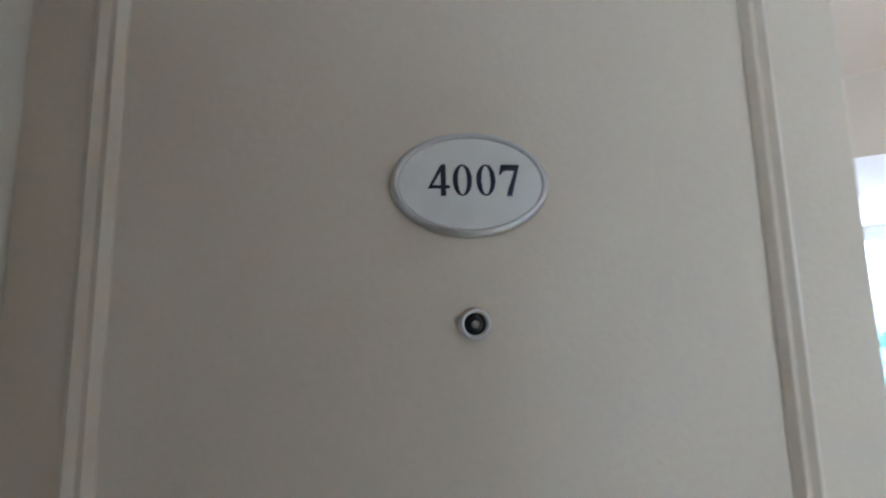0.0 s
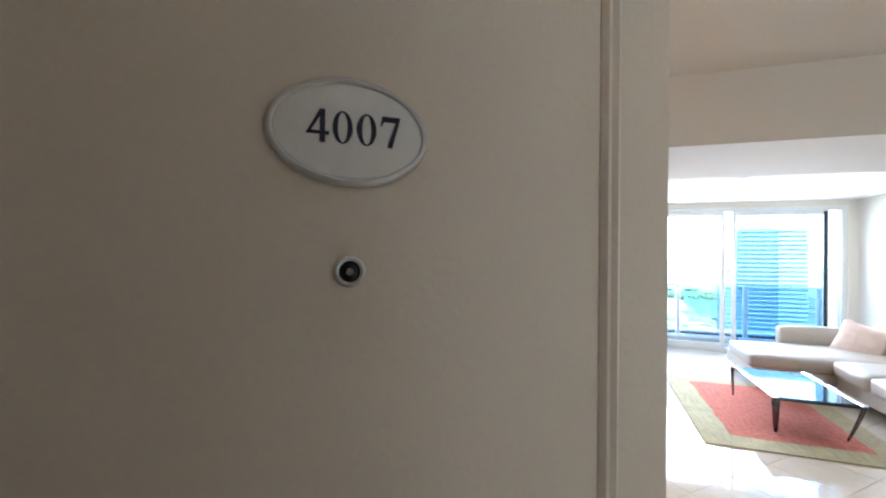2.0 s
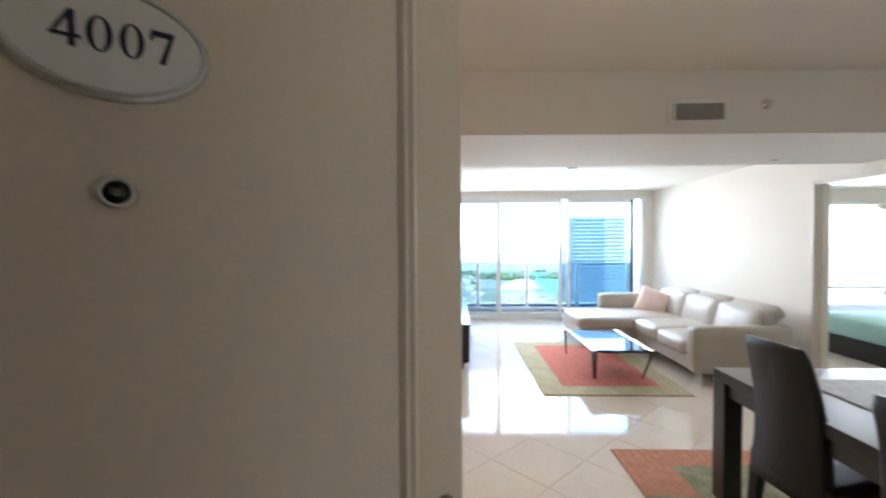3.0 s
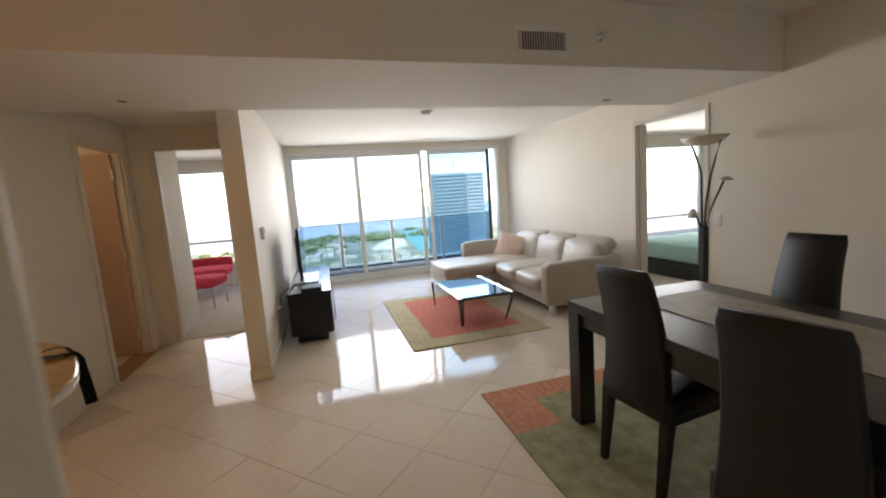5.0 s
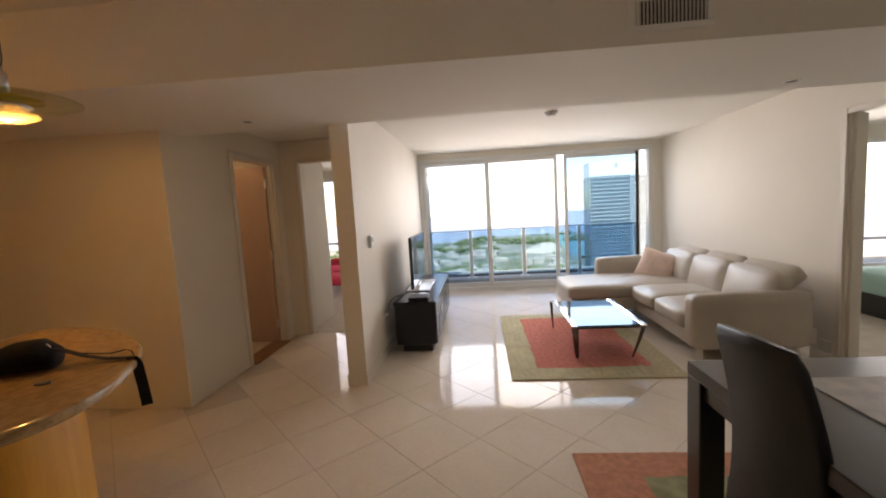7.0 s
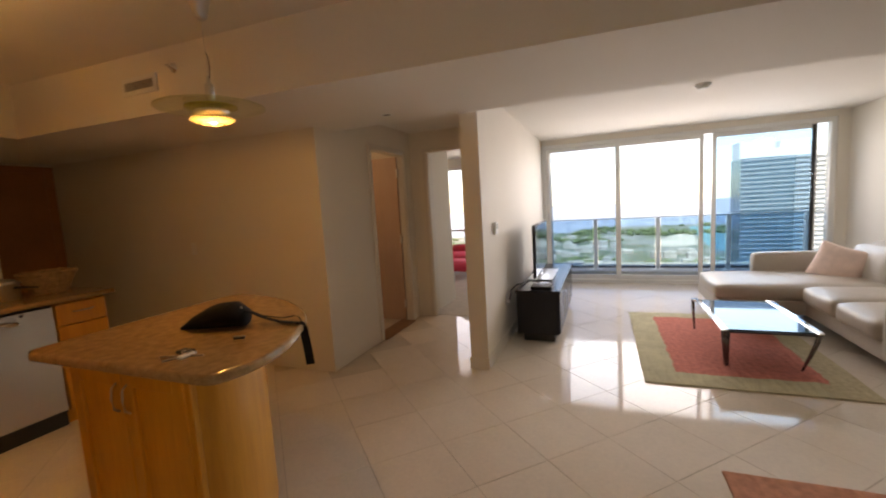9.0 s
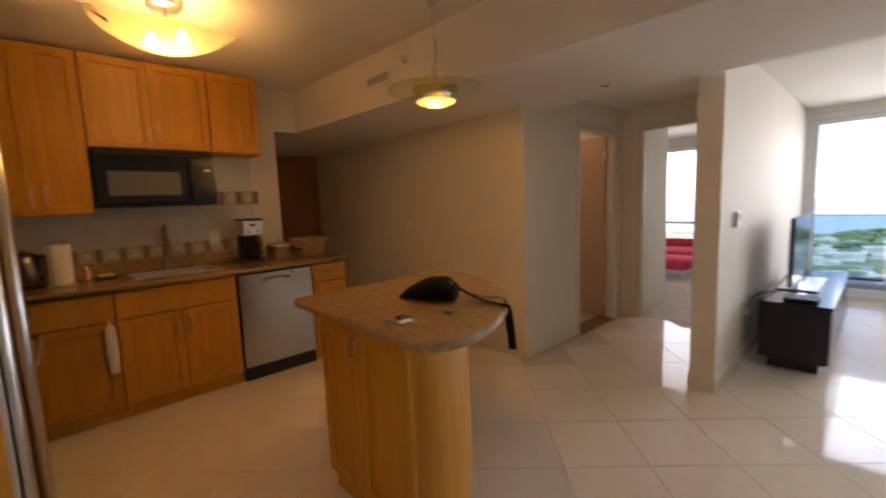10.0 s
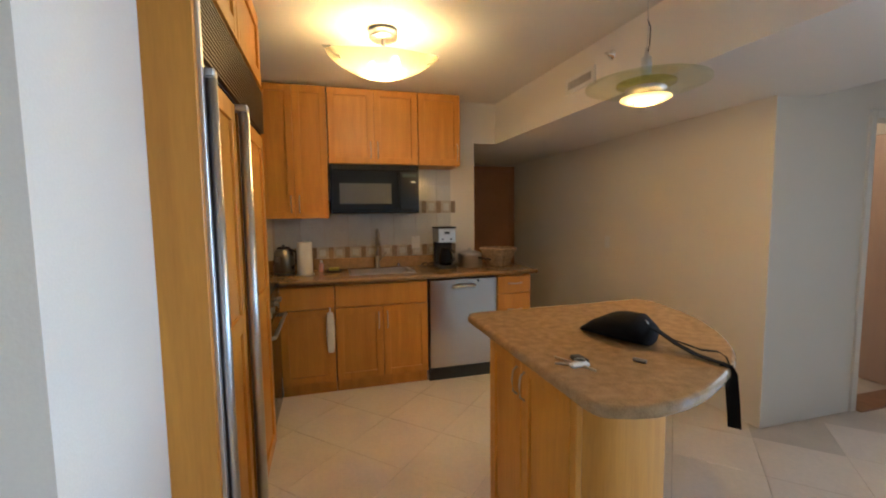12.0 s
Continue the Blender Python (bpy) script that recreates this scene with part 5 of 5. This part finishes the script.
part("corner_post", boxes((-0.522, 1.778, 0.09, -0.489, 1.80, 0.885), bevel=0.003), MAPLE, island)


top = smooth_outline([(-0.40, 1.735), (-0.335, 1.765), (-0.30, 1.92), (-0.36, 2.14), (-0.56, 2.46), (-0.92, 2.71), (-1.25, 2.80), (-1.38, 2.79)])
isl_top = solid("island_worktop", prism([(-1.33, 1.735)] + top + [(-1.405, 2.74), (-1.385, 1.80), (-1.375, 1.755)], 0.886, 0.925, 0.014, 3), GRANITE, "brown granite island top with rounded bullnose edge", "worktop")

# things on the island
BAGNYLON = mat("black_nylon", (0.005, 0.005, 0.006), 0.8, vary=0.3, scale=30, fine=200, bump=0.06, spec=0.15)
bag = thing("sling_bag", "small black sling bag with strap hanging over the edge", "bag")
bm = bmesh.new()
rings = []
for i in range(15):
    f = i / 14
    c = Vector((-0.95 + 0.26 * f, 2.105 + 0.115 * f, 0))
    h = 0.11 * math.sin(min(1.0, f * 1.25 + 0.08) * math.pi * 0.5) * (1 if f < 0.86 else 1 - (f - 0.86) * 2.2)
    w = 0.085 * math.sin(min(1.0, f * 1.1 + 0.12) * math.pi * 0.5) * (1 if f < 0.86 else 1 - (f - 0.86) * 1.5)
    ax = Vector((-0.41, 0.91, 0))
    rings.append([bm.verts.new(c + ax * w * math.cos(a) + Vector((0, 0, 0.927 + h / 2 + h / 2 * math.sin(a)))) for a in [2 * math.pi * k / 18 for k in range(18)]])
for a, b in zip(rings, rings[1:]):
    for k in range(18):
        bm.faces.new((a[k], a[(k + 1) % 18], b[(k + 1) % 18], b[k]))
bm.faces.new(rings[0])
bm.faces.new(rings[-1])
for v in bm.verts:
    v.co.x += 0.006 * noise.noise(v.co * 18)
bmesh.ops.recalc_face_normals(bm, faces=list(bm.faces))
part("pouch", bm, BAGNYLON, bag, "", True)


def ribbon(pts, width, side):
    bm = bmesh.new()
    s = Vector(side).normalized() * width / 2
    rows = [[bm.verts.new(Vector(p) + s * e + Vector((0, 0, h))) for e, h in ((-1, 0), (1, 0), (1, 0.003), (-1, 0.003))] for p in pts]
    for a, b in zip(rows, rows[1:]):
        for k in range(4):
            bm.faces.new((a[k], a[(k + 1) % 4], b[(k + 1) % 4], b[k]))
    bm.faces.new(rows[0])
    bm.faces.new(rows[-1])
    bmesh.ops.recalc_face_normals(bm, faces=list(bm.faces))
    return bm


part("strap", ribbon([(-0.70, 2.21, 1.0), (-0.66, 2.225, 0.985), (-0.60, 2.245, 0.955), (-0.54, 2.265, 0.936), (-0.49, 2.278, 0.931), (-0.462, 2.285, 0.931), (-0.443, 2.290, 0.926)], 0.036, (0.35, -0.9, 0.1)), BAGNYLON, bag, "black webbing strap", False)
part("strap_tail", ribbon([(-0.452, 2.287, 0.930), (-0.437, 2.291, 0.905), (-0.432, 2.294, 0.85), (-0.428, 2.298, 0.79), (-0.424, 2.300, 0.735)], 0.036, (0.75, 0.62, 0.0)), BAGNYLON, bag, "hanging end of the strap", False)
part("strap", ribbon([(-0.70, 2.20, 1.0), (-0.63, 2.26, 0.96), (-0.57, 2.32, 0.936), (-0.52, 2.335, 0.945), (-0.475, 2.315, 0.945), (-0.452, 2.30, 0.930), (-0.444, 2.298, 0.89)], 0.026, (0.6, -0.45, 0.1)), BAGNYLON, bag)
part("ring", tube([(-0.705 + 0.016 * math.cos(a), 2.205, 1.0 + 0.016 * math.sin(a)) for a in [2 * math.pi * i / 12 for i in range(13)]], 0.003, 6), CHROME, bag, "small metal ring")
keys = thing("keys", "bunch of keys with black and white fobs", "keys")
part("fob", boxes((-0.66, 1.86, 0.926, -0.60, 1.90, 0.940), bevel=0.005), BLACKMATT, keys, "black car key fob")
part("fob", boxes((-0.60, 1.82, 0.926, -0.575, 1.885, 0.938), bevel=0.004), WHITE, keys, "white key fob")
for a, b in (((-0.61, 1.85), (-0.68, 1.82)), ((-0.60, 1.84), (-0.63, 1.79)), ((-0.58, 1.86), (-0.535, 1.875))):
    part("key", tube([(*a, 0.930), (*b, 0.929)], 0.004, 6), BRONZE, keys)
part("ring", tube([(-0.60 + 0.016 * math.cos(t), 1.862 + 0.016 * math.sin(t), 0.941) for t in [2 * math.pi * i / 14 for i in range(15)]], 0.002, 6), CHROME, keys)
solid("lighter", tube([(-0.580, 2.050, 0.932), (-0.545, 2.070, 0.932)], 0.0065, 10), LOCKMETAL, "small steel lighter on the island top", "lighter")

# ---- lamps ----
def glow_glass(name, colour, strength):
    m = bpy.data.materials.new(name)
    m.use_nodes = True
    n, l = m.node_tree.nodes, m.node_tree.links
    b = n["Principled BSDF"]
    b.inputs["Base Color"].default_value = (0.85, 0.78, 0.6, 1)
    b.inputs["Roughness"].default_value = 0.4
    b.inputs["Emission Color"].default_value, b.inputs["Emission Strength"].default_value = (*colour, 1), strength
    return m


WARM = (1.0, 0.575, 0.17)
cl = thing("ceiling_light", "lit frosted glass dish ceiling light with steel canopy", "ceiling light")
CX, CY = -2.01, 1.45
part("canopy", lathe([(0.085, 2.499), (0.085, 2.455), (0.08, 2.45), (0.0001, 2.449)], 36, CX, CY), STEEL, cl, "brushed steel canopy", True)
part("stem", lathe([(0.012, 2.45), (0.012, 2.27)], 12, CX, CY), STEEL, cl)


def dish_mesh():
    """A sheet of glass slumped into a boat, its two ends turned up."""
    bm = bmesh.new()
    n, m = 48, 12
    rings = []
    for i in range(1, m + 1):
        ring = []
        for k in range(n):
            a = 2 * math.pi * k / n
            r = (i / m) / ((abs(math.cos(a)) / 0.27) ** 1.7 + (abs(math.sin(a)) / 0.335) ** 1.7) ** (1 / 1.7)
            x, y = r * math.cos(a), r * math.sin(a)
            ring.append(bm.verts.new((CX + x, CY + y, 2.23 + 0.135 * (y / 0.335) ** 2 + 0.075 * (x / 0.27) ** 2)))
        rings.append(ring)
    mid = bm.verts.new((CX, CY, 2.23))
    for k in range(n):
        bm.faces.new((mid, rings[0][k], rings[0][(k + 1) % n]))
    for a, b in zip(rings, rings[1:]):
        for k in range(n):
            bm.faces.new((a[k], b[k], b[(k + 1) % n], a[(k + 1) % n]))
    bmesh.ops.recalc_face_normals(bm, faces=list(bm.faces))
    return bm


def frosted(name, colour):
    """Etched glass: scatters light through and off itself."""
    m = bpy.data.materials.new(name)
    m.use_nodes = True
    n, l = m.node_tree.nodes, m.node_tree.links
    b = n["Principled BSDF"]
    b.inputs["Base Color"].default_value = (*colour, 1)
    b.inputs["Roughness"].default_value = 0.35
    t, mx = n.new("ShaderNodeBsdfTranslucent"), n.new("ShaderNodeMixShader")
    t.inputs[0].default_value = (*colour, 1)
    mx.inputs[0].default_value = 0.8
    l.new(b.outputs[0], mx.inputs[1])
    l.new(t.outputs[0], mx.inputs[2])
    tr, m2 = n.new("ShaderNodeBsdfTransparent"), n.new("ShaderNodeMixShader")
    m2.inputs[0].default_value = 0.30
    l.new(mx.outputs[0], m2.inputs[1])
    l.new(tr.outputs[0], m2.inputs[2])
    l.new(m2.outputs[0], n["Material Output"].inputs[0])
    return m


part("shade", dish_mesh(), frosted("etched_glass", (0.50, 0.44, 0.27)), cl, "frosted glass dish, lit from inside", True)
for s in (-1, 1):
    part("clip", tube([(CX + 0.05, CY + s * 0.245, 2.318), (CX + 0.02, CY + s * 0.31, 2.365), (CX - 0.03, CY + s * 0.35, 2.395)], 0.016, 6, [0.020, 0.016, 0.004]), STEEL, cl, "curved steel clip", True)
for dx in (-0.06, 0.06):
    part("bulb", lathe([(0.0001, 2.262), (0.02, 2.268), (0.028, 2.288), (0.02, 2.31), (0.012, 2.33)], 16, CX + dx, CY + dx), glow_glass("bulb_glow", (1.0, 0.78, 0.45), 6), cl, "glowing bulb", True)


def point_lamp(name, at, power, radius=0.06, colour=WARM):
    d = bpy.data.lights.new(name, 'POINT')
    d.energy, d.shadow_soft_size, d.color = power, radius, colour
    ob = new(name, d)
    ob.location = at
    return ob


point_lamp("ceiling_lamp_light", (CX, CY, 2.285), 3.5, 0.035)

pend = thing("pendant_lamp", "glass disc pendant lamp with lit brass-toned core", "pendant lamp")
PX, PY = -1.02, 2.455
part("canopy", lathe([(0.05, 2.499), (0.05, 2.49), (0.03, 2.40), (0.012, 2.385)], 24, PX, PY), STEEL, pend, "cone-shaped steel canopy", True)
part("cord", tube([(PX, PY, 2.385), (PX, PY, 2.28), (PX + 0.006, PY, 2.2), (PX, PY, 2.10)], 0.0025, 6), STEEL, pend)
part("cord_loop", tube([(PX, PY, 2.24), (PX + 0.018, PY, 2.20), (PX + 0.016, PY, 2.13), (PX + 0.006, PY, 2.10)], 0.0025, 6), BLACKMATT, pend)
part("socket", lathe([(0.006, 2.12), (0.011, 2.085), (0.021, 2.08), (0.021, 2.005), (0.012, 2.0)], 20, PX, PY), STEEL, pend, "", True)
GREENGLASS = glass("green_disc_glass", (0.955, 0.985, 0.90), 0.7, 0.05)
disc = part("disc", lathe([(0.02, 1.985), (0.12, 1.987), (0.20, 1.979), (0.25, 1.968), (0.251, 1.962), (0.20, 1.973), (0.12, 1.980), (0.02, 1.979)], 56, PX, PY), GREENGLASS, pend, "wide clear greenish glass disc", True)
part("inner_disc", lathe([(0.02, 1.972), (0.12, 1.972), (0.122, 1.966), (0.02, 1.966)], 36, PX, PY), glass("yellow_green_glass", (0.93, 0.94, 0.62), 0.8, 0.1), pend, "small yellow-green glass disc", True)
part("reflector", lathe([(0.085, 1.945), (0.07, 1.935), (0.06, 1.90), (0.055, 1.90), (0.065, 1.94), (0.08, 1.95)], 36, PX, PY), STEEL, pend, "", True)
part("lower_ring", lathe([(0.105, 1.905), (0.06, 1.885), (0.05, 1.885), (0.05, 1.892), (0.1, 1.912)], 36, PX, PY), frosted("amber_ring_glass", (0.42, 0.38, 0.29)), pend, "lit amber glass ring", True)
part("bulb", lathe([(0.0001, 1.886), (0.014, 1.889), (0.024, 1.903), (0.018, 1.92), (0.0001, 1.925)], 24, PX, PY), glow_glass("pendant_bulb_glow", (1.0, 0.76, 0.42), 0.7), pend, "glowing bulb", True)
point_lamp("pendant_lamp_light", (PX, PY, 1.879), 1.5, 0.008)
# Unseen corridor fitting, added to put dim warm light on the entry door.
corridor = thing("corridor_light", "round frosted ceiling light added out of view in the corridor to light the entry door", "ceiling light")
part("shade", lathe([(0.15, 2.499), (0.15, 2.47), (0.12, 2.44), (0.0001, 2.43)], 32, 0.60, -1.0), glow_glass("unseen_corridor_glow", (1.0, 0.8, 0.55), 0.1), corridor, "", True)
part("rim", lathe([(0.16, 2.4995), (0.16, 2.485), (0.151, 2.48)], 32, 0.60, -1.0), STEEL, corridor, "", True)
point_lamp("unseen_corridor_lamp_light", (0.60, -1.0, 2.30), 0.06, 0.2, (1.0, 0.66, 0.34))
bath = thing("bathroom_light", "small round lit ceiling light behind the hall door", "ceiling light")
part("shade", lathe([(0.1, 2.329), (0.1, 2.30), (0.08, 2.28), (0.0001, 2.275)], 28, -2.3, 4.5), glow_glass("bathroom_glow", (1.0, 0.75, 0.45), 0.8), bath, "", True)
part("rim", lathe([(0.11, 2.3295), (0.11, 2.315), (0.101, 2.31)], 28, -2.3, 4.5), STEEL, bath, "", True)
point_lamp("bathroom_lamp_light", (-2.3, 4.5, 2.2), 1.1, 0.1, (1.0, 0.70, 0.42))

# ---- outdoors ----
def ground_material():
    m = bpy.data.materials.new("far_ground")
    m.use_nodes = True
    n, l = m.node_tree.nodes, m.node_tree.links
    b = n["Principled BSDF"]
    b.inputs["Roughness"].default_value = 0.85
    co = n.new("ShaderNodeTexCoord")
    a, v = n.new("ShaderNodeTexNoise"), n.new("ShaderNodeTexVoronoi")
    a.inputs["Scale"].default_value, a.inputs["Detail"].default_value = 0.012, 6
    v.inputs["Scale"].default_value = 0.05
    l.new(co.outputs["Object"], a.inputs["Vector"])
    l.new(co.outputs["Object"], v.inputs["Vector"])
    r1, r2, mx = n.new("ShaderNodeValToRGB"), n.new("ShaderNodeValToRGB"), n.new("ShaderNodeMix")
    mx.data_type = 'RGBA'
    r1.color_ramp.elements[0].position, r1.color_ramp.elements[0].color = 0.42, (0.07, 0.12, 0.045, 1)
    r1.color_ramp.elements[1].position, r1.color_ramp.elements[1].color = 0.58, (0.32, 0.31, 0.28, 1)
    r2.color_ramp.elements[0].color, r2.color_ramp.elements[1].color = (0.12, 0.15, 0.08, 1), (0.36, 0.35, 0.33, 1)
    l.new(a.outputs["Fac"], r1.inputs[0])
    l.new(v.outputs["Color"], r2.inputs[0])
    mx.inputs[0].default_value = 0.4
    l.new(r1.outputs[0], mx.inputs[6])
    l.new(r2.outputs[0], mx.inputs[7])
    l.new(mx.outputs[2], b.inputs["Base Color"])
    return m


# Sea colour is paled and greyed to carry the distance haze.
SEA = mat("hazed_sea_water", (0.38, 0.43, 0.50), 0.6, vary=0.12, scale=0.01, fine=0.2, bump=0.0)
GZ = -110.0
struct("ground", prism([(-4500, -600), (4500, -600), (4500, -400), (260, 260), (480, 700), (560, 1480), (40, 1500), (-70, 1330), (-420, 1260), (-4500, 1400)], GZ - 2, GZ), ground_material(), "distant city ground far below with streets and parks", "ground")
struct("water", boxes((-4900, -600, GZ - 3.5, 4900, 4950, GZ - 2.2)), SEA, "blue sea reaching the horizon, paled by haze put into its colour", "sea")
struct("water_lagoon", prism([(185, 850), (300, 840), (420, 1100), (400, 1400), (240, 1400), (215, 1150)], GZ - 1, GZ + 0.4), mat("lagoon_water", (0.10, 0.34, 0.36), 0.5, vary=0.12, scale=0.01, fine=0.2, bump=0.0), "turquoise lagoon beside the shore park", "lagoon")

FOLIAGE = mat("park_foliage", (0.12, 0.16, 0.07), 0.8, vary=0.4, scale=0.05, fine=2)
ROOF = mat("city_roof", (0.58, 0.54, 0.48), 0.8, vary=0.45, scale=0.1, fine=1)
CITYWALL = mat("city_wall", (0.46, 0.42, 0.37), 0.8, vary=0.4, scale=0.1, fine=1)
TOWERGLASS = mat("tower_glass", (0.055, 0.13, 0.18), 0.12, vary=0.25, scale=0.2, fine=1.0, bump=0, spec=0.7)
TOWERSLAB = mat("tower_concrete", (0.44, 0.49, 0.52), 0.7, vary=0.1, scale=0.3, fine=2)
rnd = random.Random(5)


def far_house(x, y, w, d, h):
    t = thing("city_building", "small distant white city building seen from high above", "building", "distant city buildings", at=Matrix.Translation((x, y, GZ)) @ Matrix.Rotation(rnd.uniform(-0.3, 0.3), 4, 'Z'))
    part("wall", boxes((-w / 2, -d / 2, 0, w / 2, d / 2, h)), CITYWALL, t)
    part("roof", boxes((-w / 2 - 0.4, -d / 2 - 0.4, h, w / 2 + 0.4, d / 2 + 0.4, h + 1.0), (-w / 5, -d / 5, h + 1, w / 6, d / 6, h + 3)), ROOF, t)


struct("beach", prism([(95, 935), (140, 915), (185, 960), (205, 1130), (222, 1260), (165, 1150), (120, 1040)], GZ - 1, GZ + 0.3), mat("beach_sand", (0.60, 0.55, 0.45), 0.9, vary=0.1, scale=0.02, fine=0.5, bump=0.0), "pale sand beach beside the lagoon", "beach")
for i in range(300):
    y = 430 + 760 * rnd.random() ** 1.3
    x = rnd.uniform(-0.75, 0.36) * y
    if 40 < x < 440 and y > 820:
        continue
    far_house(x, y, rnd.uniform(10, 34), rnd.uniform(9, 22), rnd.uniform(4, 12))


def tree_clumps(n):
    """Many small uneven crowns over the parks and between the roofs."""
    ball = bmesh.new()
    bmesh.ops.create_icosphere(ball, subdivisions=1, radius=1.0)
    ball.verts.index_update()
    base, faces = [v.co.copy() for v in ball.verts], [[v.index for v in f.verts] for f in ball.faces]
    ball.free()
    verts, polys = [], []
    for i in range(n):
        y = rnd.uniform(430, 1440)
        x = rnd.uniform(-0.75, 0.38) * y
        wood_here = noise.noise(Vector((x * 0.006, y * 0.004, 3.0)))
        if wood_here < (0.02 if y < 1050 else -0.1) or (x < -0.06 * y and y > 1150) or (45 < x < 420 and 840 < y < 1150):
            continue
        r = rnd.uniform(3.5, 8.5)
        sx, sy, sz = r * rnd.uniform(0.8, 1.7), r * rnd.uniform(0.8, 1.7), r * rnd.uniform(0.6, 0.95)
        k = len(verts)
        for c in base:
            w = 1 + 0.35 * noise.noise(c * 1.7 + Vector((x, y, 0)) * 0.31)
            verts.append((x + c.x * sx * w, y + c.y * sy * w, GZ + sz * 0.7 + c.z * sz * w))
        polys += [[k + q for q in f] for f in faces]
    me = bpy.data.meshes.new("park_trees")
    me.from_pydata(verts, [], polys)
    me.materials.append(FOLIAGE)
    return me


tagged(new("park_trees", tree_clumps(3600)), "green park trees far below", "trees", kind="stuff")

# the neighbouring tower
tower = thing("tower_building", "tall blue glass tower with pale floor bands and balconies", "building", at=Matrix.Translation((108.0, 350.0, GZ)) @ Matrix.Diagonal((3.125, 1.1, 1, 1)))
TH = 110 + 20.0
part("wall", boxes((-5.0, 0, 0, 4.9, 22, TH)), TOWERGLASS, tower, "blue reflecting curtain wall")
part("side_wall", boxes((4.9, 2, 0, 10.5, 22, TH - 1)), TOWERSLAB, tower, "pale concrete balcony bay")
part("penthouse", boxes((-5.0, 3, TH, -1.2, 20, TH + 12), (-1.2, 4, TH, 1.6, 20, TH + 13.5), (1.6, 6, TH, 9.5, 20, TH + 6), (3, 8, TH + 6, 8, 16, TH + 11)), mat("penthouse_render", (0.82, 0.82, 0.82), 0.7, vary=0.05, scale=0.3, fine=2), tower)
for k in range(42):
    z = TH - 1.5 - k * 3.1
    part("floor_band", boxes((-5.1, -0.25, z, 5.0, 0, z + 0.75)), TOWERSLAB, tower)
    part("balcony", boxes((5.0, 0.4, z, 10.6, 2.0, z + 0.6), (5.1, 0.4, z + 0.6, 10.5, 0.5, z + 1.5)), TOWERSLAB, tower)

# ---- floor tiles ----
def tile_mesh(poly, gap=0.0):
    bm = bmesh.new()
    top = [bm.verts.new((x, y, 0.0)) for x, y in poly]
    c = Vector((sum(p[0] for p in poly) / len(poly), sum(p[1] for p in poly) / len(poly), 0))
    low = [bm.verts.new((p[0] + (p[0] - c.x) * 0.004, p[1] + (p[1] - c.y) * 0.004, -0.012)) for p in poly]
    mid = [bm.verts.new((p[0] + (p[0] - c.x) * 0.003, p[1] + (p[1] - c.y) * 0.003, -0.0012)) for p in poly]
    k = len(poly)
    bm.faces.new(top)
    for i in range(k):
        j = (i + 1) % k
        bm.faces.new((mid[i], mid[j], top[j], top[i]))
        bm.faces.new((low[i], low[j], mid[j], mid[i]))
    bmesh.ops.recalc_face_normals(bm, faces=list(bm.faces))
    return bm


floor = tagged(new("floor"), "glossy cream porcelain floor tiles laid diagonally", "floor", kind="structure")
SIDE = 0.4366
U, V = Vector((1, 1)).normalized() * SIDE, Vector((-1, 1)).normalized() * SIDE
ORIGIN = Vector((0.515, 2.993))
g = 0.0020 / SIDE
corners = [(U * a + V * b) for a, b in ((g, g), (1 - g, g), (1 - g, 1 - g), (g, 1 - g))]
TILE_ME = mesh_of("tile", tile_mesh([(c.x, c.y) for c in corners]), TILE)


def on_floor(x, y):
    """The tiled plan: kitchen, dining, living, hall and passage."""
    if y < 0.1 or y > YW:
        return False
    if x < -1.3 and y > 3.9 or y > 5.75 and x < -0.2 or x < -3.5 and y < 2.3:
        return False
    return -5.2 < x < WX + 0.25


count = 0
spare = []
for i in range(-22, 30):
    for j in range(-22, 30):
        o = ORIGIN + U * i + V * j
        c = o + (U + V) / 2
        if not on_floor(c.x, c.y):
            continue
        if -2.8 < c.x < 3.2 and 1.2 < c.y < 7.6 and count < 300:
            t = new("tile", TILE_ME)
            t.parent = floor
            t.location = (o.x, o.y, rnd.uniform(-0.0004, 0.0))
            t.rotation_euler = (rnd.uniform(-0.0006, 0.0006), rnd.uniform(-0.0006, 0.0006), 0)
            count += 1
        else:
            spare.append(o)
bm = bmesh.new()
src = bmesh.new()
src.from_mesh(TILE_ME)
vs, fs = [], []
for o in spare:
    k = len(vs)
    vs += [(v.co.x + o.x, v.co.y + o.y, v.co.z) for v in src.verts]
    fs += [[k + v.index for v in f.verts] for f in src.faces]
me = bpy.data.meshes.new("tile_field")
me.from_pydata(vs, [], fs)
me.materials.append(TILE)
ob = tagged(new("tile_field", me), kind="stuff")
ob.parent = floor
src.free()
